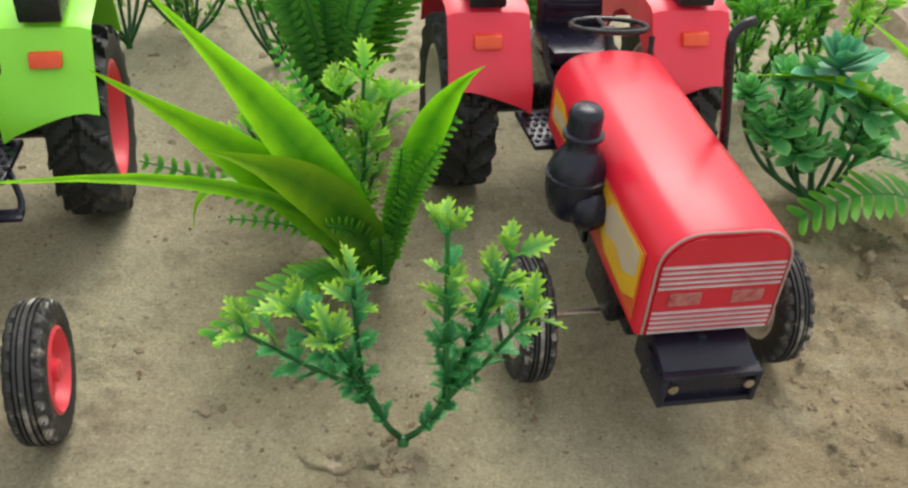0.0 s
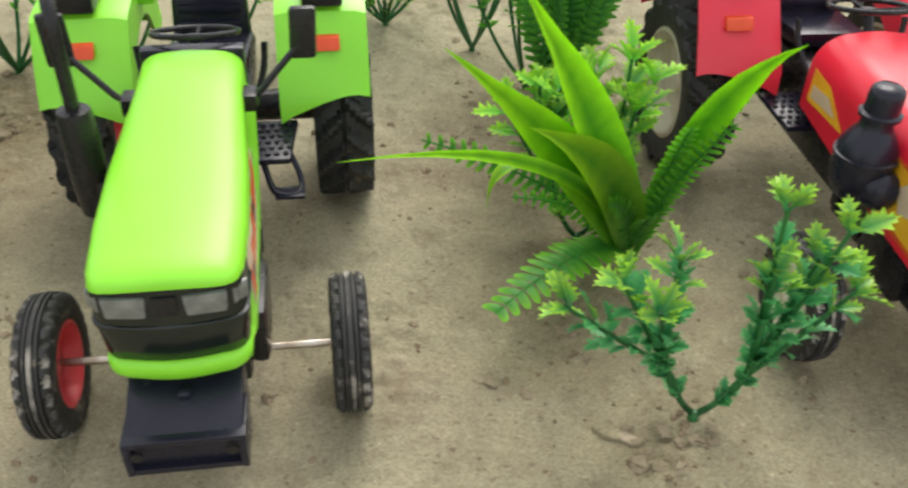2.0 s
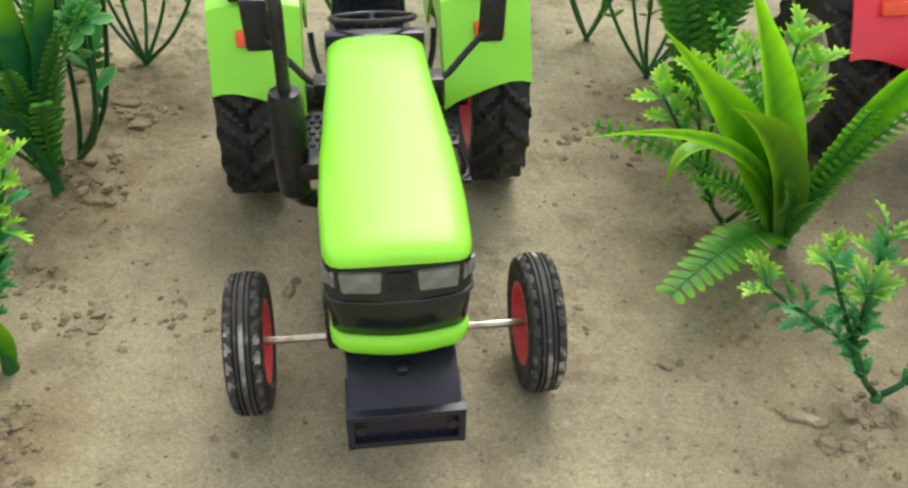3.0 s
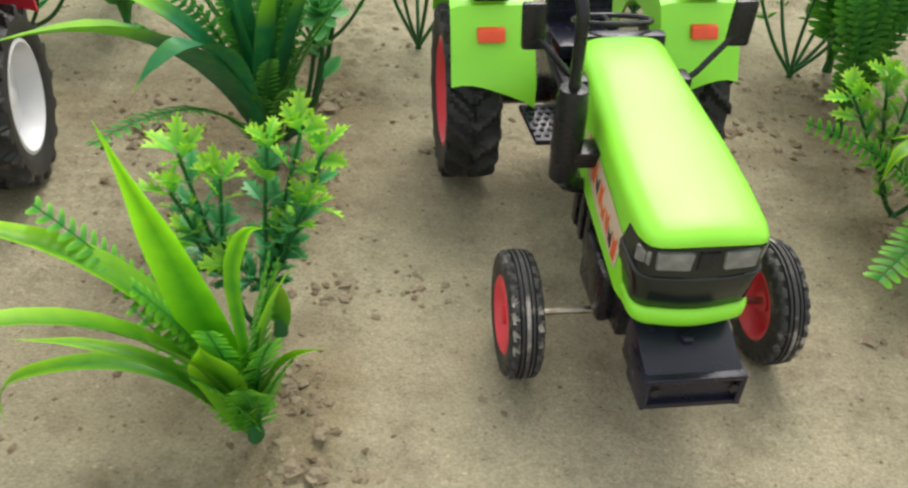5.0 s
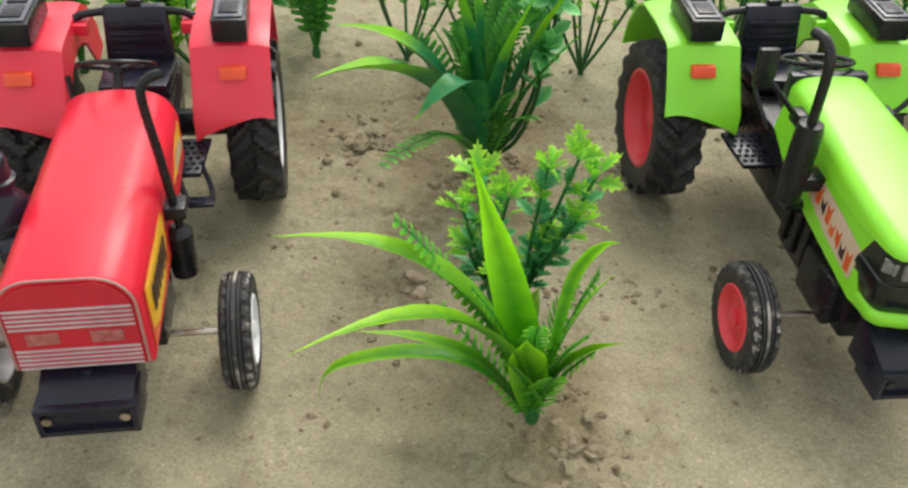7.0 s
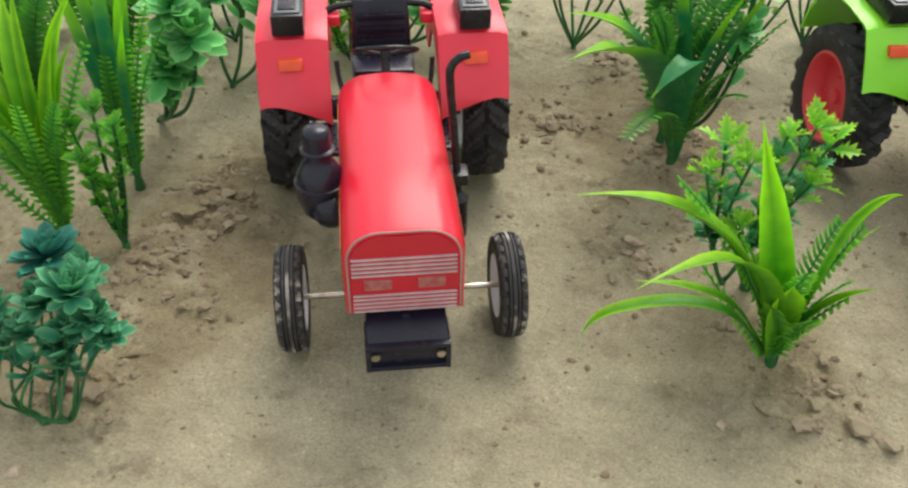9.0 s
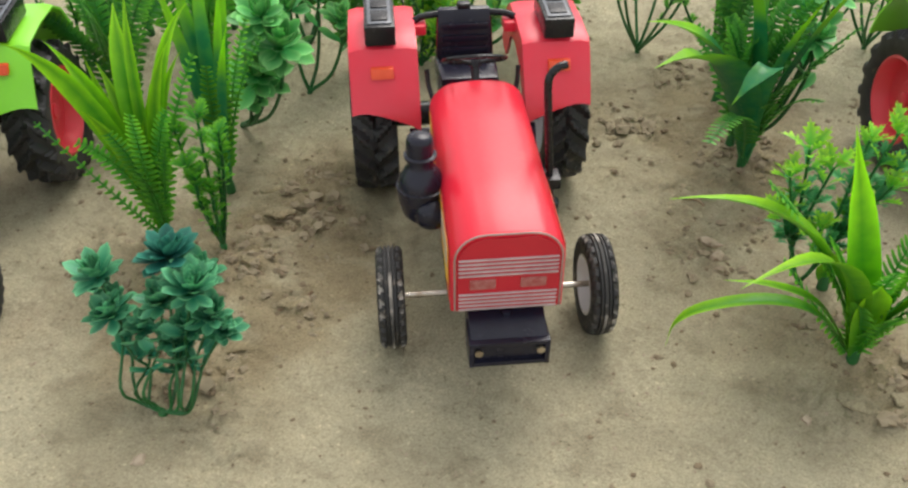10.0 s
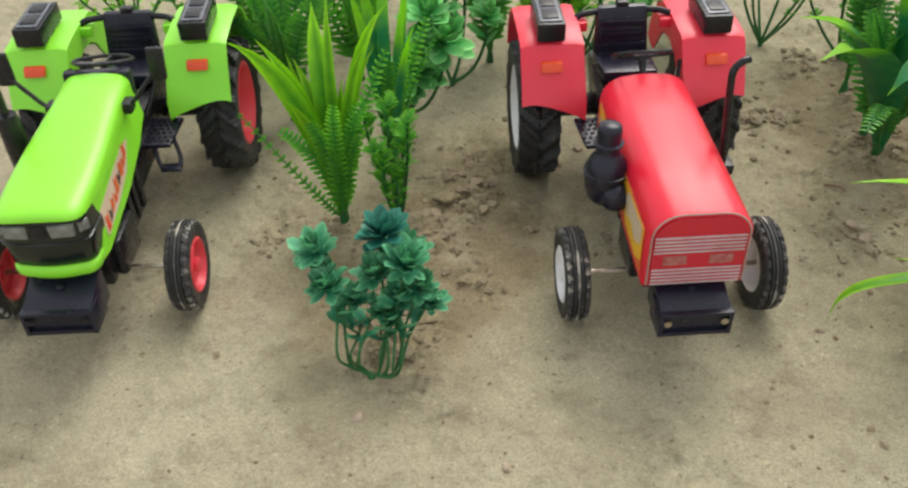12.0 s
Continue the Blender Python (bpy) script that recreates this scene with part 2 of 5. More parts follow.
def at_cm(x, y, z=0.0, rx=0, ry=0, rz=0, s=1.0):
    return pose(x * CM, y * CM, z * CM, rx, ry, rz) @ Matrix.Diagonal((s, s, s, 1))


def empty_part(name, parent, x, y, z):
    ob = new(name)
    ob.empty_display_size = 0.01
    ob.parent = parent
    ob.location = (x * CM, y * CM, z * CM)
    return ob


def box(bm, x0, x1, y0, y1, z0, z1, r=0.05, taper=None):
    """A rounded box; taper(x, y, z) may move its corners before the edges are rounded."""
    vs = [bm.verts.new(v) for v in ((x0, y0, z0), (x1, y0, z0), (x1, y1, z0), (x0, y1, z0), (x0, y0, z1), (x1, y0, z1), (x1, y1, z1), (x0, y1, z1))]
    fs = [bm.faces.new([vs[i] for i in q]) for q in ((3, 2, 1, 0), (4, 5, 6, 7), (0, 1, 5, 4), (1, 2, 6, 5), (2, 3, 7, 6), (3, 0, 4, 7))]
    if taper:
        for v in vs:
            v.co = taper(*v.co)
    if r:
        bmesh.ops.bevel(bm, geom=list({e for f in fs for e in f.edges}), offset=r, segments=2, affect="EDGES", profile=0.6)
    return bm


def one_box(*a, **k):
    return box(bmesh.new(), *a, **k)


def lathe(bm, profile, n=40, axis="x", centre=(0, 0, 0)):
    """Turns (radius, along) pairs about an axis; ends of radius 0 close."""
    rings = []
    for r, a in profile:
        ring = []
        for i in range(n):
            c, s = math.cos(2 * math.pi * i / n) * r, math.sin(2 * math.pi * i / n) * r
            p = {"x": (a, c, s), "y": (c, a, s), "z": (c, s, a)}[axis]
            ring.append(bm.verts.new(Vector(p) + Vector(centre)))
        rings.append(ring)
    for p, q in zip(rings, rings[1:]):
        for i in range(n):
            bm.faces.new((p[i], p[(i + 1) % n], q[(i + 1) % n], q[i]))
    for ring in (rings[0], rings[-1]):
        bm.faces.new(ring)
    return bm


def tube(bm, points, radius, n=10, squash=1.0):
    """A round bar along points; radius is a number or one per point."""
    pts = [Vector(p) for p in points]
    rs = radius if isinstance(radius, (list, tuple)) else [radius] * len(pts)
    rings, side = [], None
    for i, p in enumerate(pts):
        d = (pts[min(i + 1, len(pts) - 1)] - pts[max(i - 1, 0)]).normalized()
        side = (side - d * side.dot(d)).normalized() if side else d.orthogonal().normalized()
        up = d.cross(side)
        rings.append([bm.verts.new(p + rs[i] * (math.cos(2 * math.pi * k / n) * side + squash * math.sin(2 * math.pi * k / n) * up)) for k in range(n)])
    for a, b in zip(rings, rings[1:]):
        for k in range(n):
            bm.faces.new((a[k], a[(k + 1) % n], b[(k + 1) % n], b[k]))
    bm.faces.new(rings[0])
    bm.faces.new(rings[-1])
    return bm


def bend(points, steps=8):
    """A smooth line (Catmull-Rom) through a few points."""
    p = [Vector(q) for q in points]
    p = [2 * p[0] - p[1]] + p + [2 * p[-1] - p[-2]]
    out = []
    for i in range(1, len(p) - 2):
        for k in range(steps):
            t = k / steps
            a, b, c, d = p[i - 1 : i + 3]
            out.append(0.5 * (2 * b + (c - a) * t + (2 * a - 5 * b + 4 * c - d) * t * t + (3 * b - a - 3 * c + d) * t**3))
    return out + [p[-2]]


def loft(bm, sections, close=True):
    rings = [[bm.verts.new(v) for v in s] for s in sections]
    k = len(rings[0])
    for a, b in zip(rings, rings[1:]):
        for i in range(k if close else k - 1):
            bm.faces.new((a[i], a[(i + 1) % k], b[(i + 1) % k], b[i]))
    if close:
        bm.faces.new(rings[0])
        bm.faces.new(rings[-1])
    return bm


# ---------------------------------------------------------------- toy tractor parts (nose towards -y)
def smooth_step(a, b, v):
    v = min(1, max(0, (v - a) / (b - a)))
    return v * v * (3 - 2 * v)


def drum(profile, n, raised):
    """A tyre as one moulded skin: (radius, along) pairs turned about x, the tread lifted by raised(degrees, along)."""
    bm, rings = bmesh.new(), []
    for r, x in profile:
        ring = []
        for i in range(n):
            a = 360 * i / n
            q = r + raised(a, x, r)
            ring.append(bm.verts.new((x, math.cos(radians(a)) * q, math.sin(radians(a)) * q)))
        rings.append(ring)
    for p, q in zip(rings, rings[1:] + rings[:1]):
        for i in range(n):
            bm.faces.new((p[i], p[(i + 1) % n], q[(i + 1) % n], q[i]))
    return bm


def rear_tyre_mesh():
    def bar(a, x, r):
        if r < 2.5:
            return 0.0
        lean = abs(x) * 19 + (0 if x >= 0 else 10.6)
        step = 360 / 17
        d = abs((a - lean + step / 2) % step - step / 2)
        return (0.3 if r > 2.75 else 0.07) * (1 - smooth_step(3.1, 4.4, d))

    side = [(2.0, 0.78), (2.2, 0.9), (2.55, 0.95), (2.7, 0.955), (2.8, 0.95), (2.86, 0.88), (2.88, 0.72), (2.9, 0.55), (2.91, 0.38), (2.92, 0.22), (2.92, 0.08)]
    prof = [(r, -x) for r, x in side] + [(r, x) for r, x in reversed(side)]
    return mesh_of("rear_tyre", drum(prof, 204, bar), RUBBER, 34)


def front_tyre_mesh():
    def notch(a, x, r):
        if r < 1.7 or not 0.26 < abs(x) < 0.5:
            return 0.0
        step = 360 / 24
        d = abs((a - abs(x) * 14 - (0 if x > 0 else 7) + step / 2) % step - step / 2)
        return -0.11 * smooth_step(4.2, 5.2, d)

    side = [(1.12, 0.42), (1.3, 0.47), (1.6, 0.49), (1.72, 0.47), (1.80, 0.42), (1.85, 0.35), (1.86, 0.28), (1.85, 0.24), (1.76, 0.225), (1.76, 0.195), (1.87, 0.18), (1.87, 0.115), (1.79, 0.10), (1.79, 0.07), (1.885, 0.055), (1.885, 0.02)]
    prof = [(r, -x) for r, x in side] + [(r, x) for r, x in reversed(side)]
    me = mesh_of("front_tyre", drum(prof, 144, notch), RUBBER_WORN, 34)
    # the middle rib and the edges of the lugs are rubbed pale with sand
    me.materials.append(RIB_DUST)
    for p in me.polygons:
        r, x = math.hypot(p.center.y, p.center.z) / CM, abs(p.center.x) / CM
        if (r > 1.86 and x < 0.045) or (1.68 < r < 1.80 and 0.25 < x < 0.42):
            p.material_index = 1
    return me


def rim_mesh(r, half, dish, hub, mat):
    """A wheel disc dished from both sides, with a raised hub."""
    bm = bmesh.new()
    m = half - dish
    lathe(bm, [(0.02, m - 0.3), (hub, m - 0.3), (hub, m - 0.14), (r * 0.42, m - 0.12), (r * 0.8, m - 0.1), (r * 0.9, -half * 0.8), (r * 0.94, -half), (r * 1.02, -half), (r * 1.03, 0), (r * 1.03, half), (r * 0.95, half + 0.05),
               (r * 0.9, half * 0.9), (r * 0.82, m + 0.02), (r * 0.45, m), (r * 0.4, m + 0.12), (hub, m + 0.16), (hub, m + 0.3), (hub * 0.6, m + 0.36), (0.02, m + 0.36)], 40)
    return mesh_of("rim", bm, mat)


TYRE_REAR, TYRE_FRONT = rear_tyre_mesh(), front_tyre_mesh()


def wheel(parent, name, x, y, z, tyre, rim, spin, tyre_label, rim_label):
    w = empty_part(name, parent, x, y, z)
    w.rotation_euler = (radians(spin), 0, radians(180) if x < 0 else 0)
    part("tyre", tyre, None, w, tyre_label)
    part("rim", rim, None, w, rim_label)
    return w


def plate(bm, pts, x, t=0.011):
    """A thin plate in the plane x, from (y, z) corners; it grows by t away from the middle."""
    s = 1 if x > 0 else -1
    loft(bm, [[(x, y, z) for y, z in pts], [(x + s * t, y, z) for y, z in pts]])
    return bm


def one_plate(pts, x, t=0.011):
    return plate(bmesh.new(), pts, x, t)


def fender_mesh(side, mat):
    """Mudguard: top, crease, sloping front that dips lower on the inner side, inner wall; 1.2 mm thick."""
    bm = bmesh.new()
    xi, xo = 2.15 * side, 4.95 * side
    cols = 9
    line = [(6.3, 4.9), (6.0, 6.0), (5.2, 7.1), (4.4, 7.55), (2.6, 7.6), (1.0, 7.48), (0.72, 7.35), (0.3, 6.7), (-0.1, 5.9), (-0.42, 5.2), (-0.45, 5.1)]
    grid = []
    for n, (y, z) in enumerate(line):
        row = []
        for c in range(cols):
            u = c / (cols - 1)
            x = xi + (xo - xi) * u
            yy, zz = y, z
            drop = max(0.0, 1 - u / 0.75) ** 1.3
            if n == len(line) - 1:
                yy, zz = y - 0.35 * (1 - u) - 0.02 * drop, z - 0.66 * drop
            elif n == len(line) - 2:
                yy, zz = y - 0.32 * (1 - u), z + 0.1 * drop - 0.06 * u
            elif n == len(line) - 3:
                yy = y - 0.3 * max(0.0, 0.6 - u)
            zz -= 0.1 * (max(0, u - 0.88) / 0.12) ** 2 + 0.08 * (max(0, 0.1 - u) / 0.1) ** 2
            row.append(bm.verts.new((x, yy, zz)))
        grid.append(row)
    for a, b in zip(grid, grid[1:]):
        for i in range(cols - 1):
            bm.faces.new((a[i], a[i + 1], b[i + 1], b[i]))
    low = [bm.verts.new((xi, y, z)) for y, z in ((5.2, 4.6), (4.6, 5.3), (4.2, 5.9), (3.6, 6.3), (2.6, 6.4), (1.6, 6.2), (0.9, 5.8), (0.5, 5.4), (0.2, 5.0), (0.0, 4.7), (-0.2, 4.42))]
    for i in range(len(line) - 1):
        bm.faces.new((grid[i][0], grid[i + 1][0], low[i + 1], low[i]))
    bm.normal_update()
    bmesh.ops.recalc_face_normals(bm, faces=bm.faces)
    bmesh.ops.solidify(bm, geom=bm.faces[:], thickness=0.12)
    return mesh_of("fender", bm, mat, 32)


def hood_red_mesh():
    bm, secs = bmesh.new(), []
    for y, w, top, low, r in ((-11.12, 1.78, 6.88, 3.78, 1.0), (-11.0, 1.84, 6.93, 3.72, 1.02), (-8, 1.86, 7.02, 3.9, 1.04), (-4.5, 1.86, 7.10, 4.3, 1.06), (-1.9, 1.86, 7.14, 4.6, 1.08), (-1.72, 1.8, 7.08, 4.65, 1.06)):
        pts = [(-w, low), (-w, (low + top - r) / 2)]
        pts += [(-w + r - r * math.cos(a), top - 0.06 - r + r * math.sin(a)) for a in (i * math.pi / 16 for i in range(9))]
        k = w - r
        pts += [(u * k, top - 0.06 * u * u) for u in (-0.66, -0.33, 0, 0.33, 0.66)]
        pts += [(w - r + r * math.cos(a), top - 0.06 - r + r * math.sin(a)) for a in (math.pi / 2 - i * math.pi / 16 for i in range(9))]
        pts += [(w, (low + top - r) / 2), (w, low)]
        secs.append([(x, y, z) for x, z in pts])
    return loft(bm, secs)


def grille_red(parent):
    """The front plate with its pale rim, two sets of silver bars and two square lamps."""
    bm = bmesh.new()
    w, top, low, r = 1.62, 6.76, 3.82, 0.95
    pts = [(-w, low)] + [(-w + r - r * math.cos(a), top - r + r * math.sin(a)) for a in (i * math.pi / 14 for i in range(8))]
    pts += [(w - r + r * math.cos(a), top - r + r * math.sin(a)) for a in (math.pi / 2 - i * math.pi / 14 for i in range(8))] + [(w, low)]
    loft(bm, [[(x, -11.1, z) for x, z in pts], [(x, -11.19, z) for x, z in pts]])
    g = part("grille", bm, RED_DEEP, parent, "deep red grille plate with silver bars")
    line = [(x * 1.06, -11.16, 3.78 + (z - 3.78) * 1.045) for x, z in pts]
    part("grille_rim", tube(bmesh.new(), line, 0.036, 8), RIM_TRIM, g, "pale worn rim")
    for z0 in (5.28, 3.86):
        for k in range(5):
            part("grille_bar", one_box(-1.6, 1.6, -11.24, -11.16, z0 + k * 0.158, z0 + k * 0.158 + 0.065, 0.02), CHROME, g)
    for x in (-0.82, 0.82):
        lamp = part("headlight", one_box(x - 0.42, x + 0.42, -11.24, -11.15, 4.74, 5.14, 0.04), LAMP_RED, g, "printed reddish grey headlight")
        for dx in (-0.2, 0.2):
            part("lens", lathe(bmesh.new(), [(0.15, -11.27), (0.13, -11.23), (0.02, -11.2)], 14, "y", (x + dx, 0, 4.94)), LAMP_RED, g)


def stickers_red(parent, hood):
    for s in (-1, 1):
        x = 1.865 * s
        a = part("sticker", one_plate([(-10.75, 3.95), (-7.1, 4.2), (-7.1, 6.1), (-10.75, 6.05)], x), FLAME, hood, "flame sticker in red, yellow and cream")
        x += 0.013 * s
        part("sticker_patch", one_plate([(-10.62, 4.55), (-9.9, 4.15), (-8.3, 4.3), (-7.25, 4.9), (-7.25, 6.0), (-10.62, 5.95)], x), YELLOW, hood)
        part("sticker_patch", one_plate([(-10.45, 5.1), (-9.7, 4.72), (-8.9, 5.0), (-8.2, 4.8), (-7.9, 5.4), (-8.3, 5.85), (-10.45, 5.85)], x + 0.013 * s), BEIGE if s < 0 else YELLOW, hood)
        if s > 0:
            for k in range(6):
                y = -10.2 + k * 0.42
                part("lettering_bar", one_plate([(y, 4.8), (y + 0.26, 4.8), (y + 0.34, 5.6), (y + 0.08, 5.6)], x + 0.06 * s), INK, hood)
        part("sticker_tail", one_plate([(-4.6, 5.1), (-2.2, 5.0), (-2.2, 6.1), (-3.3, 6.0)], 1.865 * s), YELLOW, hood, "yellow sticker with a pale stripe")
        part("sticker_stripe", one_plate([(-4.0, 5.3), (-2.4, 5.2), (-2.4, 5.6), (-3.4, 5.7)], 1.893 * s), BEIGE, hood)


def nose_ring(w, front, back, r, z, bow=0.14):
    """A level outline: straight sides, rounded front corners, a bowed front."""
    k = w - r
    half = [(w, back), (w, (front + back) / 2)]
    half += [(k + r * math.cos(i * math.pi / 12), front + r - r * math.sin(i * math.pi / 12)) for i in range(7)]
    half += [(k * u, front - bow * (1 - u * u)) for u in (0.66, 0.33)]
    return [(x, y, z) for x, y in half] + [(0, front - bow, z)] + [(-x, y, z) for x, y in reversed(half)]


# green side panel, back along the hood: y, half width at its top and foot, top, foot
SIDE = [(-10.6, 1.38, 1.44, 6.4, 4.02), (-9.6, 1.45, 1.62, 6.45, 4.02), (-6.0, 1.38, 1.64, 6.6, 4.5), (-3.6, 1.30, 1.58, 6.75, 5.05), (-2.2, 1.28, 1.52, 7.0, 5.6)]


def side_at(y, z):
    for a, b in zip(SIDE, SIDE[1:]):
        if y <= b[0] or b is SIDE[-1]:
            f = (y - a[0]) / (b[0] - a[0])
            wt, wb, top, low = (a[i] + (b[i] - a[i]) * f for i in range(1, 5))
            return wt + (wb - wt) * (top - z) / (top - low)


def side_plate(pts, s, out, t=0.011):
    """A thin sticker that follows the slanting side panel; pts: (y, z) corners."""
    return loft(bmesh.new(), [[(s * (side_at(y, z) + out + d), y, z) for y, z in pts] for d in (0, t)])


def hood_green(parent):
    bm, secs = bmesh.new(), []
    for y, w, top, low in ((-11.12, 0.95, 6.72, 6.6), (-11.06, 1.24, 6.8, 6.57), (-10.95, 1.42, 6.88, 6.54), (-10.75, 1.53, 6.95, 6.5), (-10.4, 1.61, 7.01, 6.46), (-9.0, 1.66, 7.13, 6.35), (-7.2, 1.62, 7.27, 6.35), (-5.4, 1.5, 7.42, 6.45), (-4.0, 1.40, 7.54, 6.55), (-2.3, 1.36, 7.64, 6.65), (-2.12, 1.3, 7.58, 6.7)):
        e = min(0.36, (top - low) * 0.7)
        pts = [(-w, low), (-w, max(low + 0.03, top - e - 0.1)), (-w + 0.05, top - e * 0.82), (-w + 0.14, top - e * 0.56), (-w + 0.27, top - e * 0.32), (-w + 0.46, top - e * 0.14), (-w * 0.48, top - 0.015), (-w * 0.22, top + 0.012), (0, top + 0.02)]
        pts += [(-x, z) for x, z in reversed(pts[:-1])]
        secs.append([(x, y, z) for x, z in pts])
    hood = part("hood", loft(bm, secs), GREEN, parent, "glossy lime green hood", 50)
    secs = [[(-wb, y, low), (-(wt + wb) / 2 - 0.03, y, (low + top) / 2), (-wt, y, top), (wt, y, top), ((wt + wb) / 2 + 0.03, y, (low + top) / 2), (wb, y, low)] for y, wt, wb, top, low in SIDE]
    part("side_panel", loft(bmesh.new(), secs), GREEN, hood)
    rings = [nose_ring(w, f, b, r, z) for w, f, b, r, z in ((1.46, -10.84, -9.2, 0.5, 4.46), (1.55, -10.9, -9.1, 0.5, 4.56), (1.60, -10.97, -9.3, 0.46, 5.4), (1.60, -10.95, -9.75, 0.42, 6.35), (1.56, -10.88, -9.95, 0.42, 6.62))]
    visor = part("visor", loft(bmesh.new(), rings), VISOR, parent, "glossy black wraparound visor with two headlights", 50)
    part("visor_ridge", loft(bmesh.new(), [nose_ring(w, f, -9.4, 0.48, z) for w, f, z in ((1.60, -10.97, 5.48), (1.65, -11.02, 5.52), (1.65, -11.02, 5.58), (1.60, -10.97, 5.62))]), VISOR, visor)
    for s in (-1, 1):
        lamp = one_box(-0.46, 0.46, -0.09, 0.09, 5.86, 6.4, 0.08, lambda x, y, z: (x * (0.92 if z < 6.0 else 1.0), y, z))
        part("headlight", lamp, LAMP_GREY, visor, "greyish clear headlight", m=at_cm(s * 0.82, -11.02, 0, 0, 0, 6 * s))
        corner = one_box(-0.22, 0.22, -0.06, 0.06, 5.9, 6.36, 0.06)
        part("corner_lamp", corner, LAMP_GREY, visor, m=at_cm(s * 1.49, -10.72, 0, 0, 0, 48 * s))
    part("centre_badge_plate", one_box(-0.26, 0.26, -11.14, -10.9, 5.9, 6.4, 0.04), BLACK, visor)
    part("chin", loft(bmesh.new(), [nose_ring(w, f, -9.0, 0.55, z) for w, f, z in ((1.36, -10.78, 3.9), (1.48, -10.92, 3.96), (1.56, -11.02, 4.12), (1.58, -11.04, 4.34), (1.54, -10.98, 4.48), (1.46, -10.9, 4.52))]), GREEN, parent, "lime green chin below the visor", 50)
    part("cowl", one_box(-1.4, 1.4, -2.25, -1.8, 6.2, 7.66, 0.12), NAVY, parent, "black dashboard cowl")
    for s in (-1, 1):
        part("sticker", side_plate([(-9.35, 4.5), (-7.6, 4.75), (-5.9, 5.15), (-4.7, 5.95), (-5.6, 6.05), (-7.6, 5.85), (-9.35, 5.6)], s, 0.035), BEIGE, hood, "pale sticker with a jagged red stripe")
        for k in range(9):
            y, z = -9.2 + k * 0.44, 4.62 + 0.11 * k
            up = (0.62, 0.44, 0.56, 0.38)[k % 4]
            part("lettering_bar", side_plate([(y, z), (y + 0.3, z + 0.08 * (k % 3)), (y + 0.42, z + up), (y + 0.2, z + up - 0.16), (y + 0.1, z + up + 0.08)], s, 0.05), FLAME if k % 4 != 1 else INK, hood)


def bumper(parent, mat, slot):
    def up(bm):
        bmesh.ops.translate(bm, vec=(0, 0.15, 0.18), verts=bm.verts)
        return bm

    b = part("bumper", up(one_box(-1.28, 1.28, -12.15, -10.3, 2.05, 3.62, 0.07, lambda x, y, z: (x, y, z - (0.62 if z > 3 and y < -11 else 0)))), mat, parent, "blue-black plastic front weight bracket")
    part("lip", up(one_box(-1.34, 1.34, -12.32, -11.9, 2.86, 3.02, 0.05)), mat, b)
    for s in (-1, 1):
        part("cheek", up(one_box(*sorted((s * 1.34, s * 1.16)), -12.32, -11.0, 1.95, 3.0, 0.05)), mat, b)
        part("bolt", up(lathe(bmesh.new(), [(0.14, -12.36), (0.14, -12.3), (0.02, -12.28)], 10, "y", (s * 1.02, 0, 2.62))), STEEL if slot else BLACK, b)
    part("lower_lip", up(one_box(-1.3, 1.3, -12.28, -11.9, 1.93, 2.12, 0.05)), mat, b)
    part("stud", up(lathe(bmesh.new(), [(0.2, 3.2), (0.2, 3.42), (0.12, 3.47), (0.02, 3.47)], 6, "z", (0, -11.2, 0))), mat, b)


def fender_set(parent, mat, lamp_tilt=0):
    for s in (-1, 1):
        f = part("fender", fender_mesh(s, mat), None, parent)
        x = 3.62 * s

        def slope(px, py, pz):
            return (px, py + (pz - 6.58) * 0.52, pz)

        part("reflector", one_box(x - 0.46, x + 0.46, 0.02, 0.28, 6.4, 6.78, 0.05, slope), ORANGE, f, "orange reflector")
        lamp = part("fender_lamp", one_box(x - 0.62, x + 0.62, 0.55, 3.3, 7.56, 8.4, 0.09, lambda px, py, pz: (px, py, pz + (0.1 if py > 1 else 0))), BLACK, parent, "black box lamp on the mudguard")
        part("face_plate", one_box(x - 0.48, x + 0.48, 0.75, 3.1, 8.42, 8.47, 0.02, lambda px, py, pz: (px, py, pz + 0.04 * (py - 0.75))), SLATE, lamp, "slate grey panel")
        for k in range(2):
            part("switch", one_box(x - 0.34, x + 0.34, 0.95 + k * 1.1, 1.8 + k * 1.1, 8.46, 8.53, 0.03, lambda px, py, pz: (px, py, pz + 0.04 * (py - 0.75))), BLACK, lamp)
        part("boss", one_box(*sorted((s * 1.65, s * 2.2)), 2.7, 3.5, 6.9, 7.35, 0.1), mat, f)


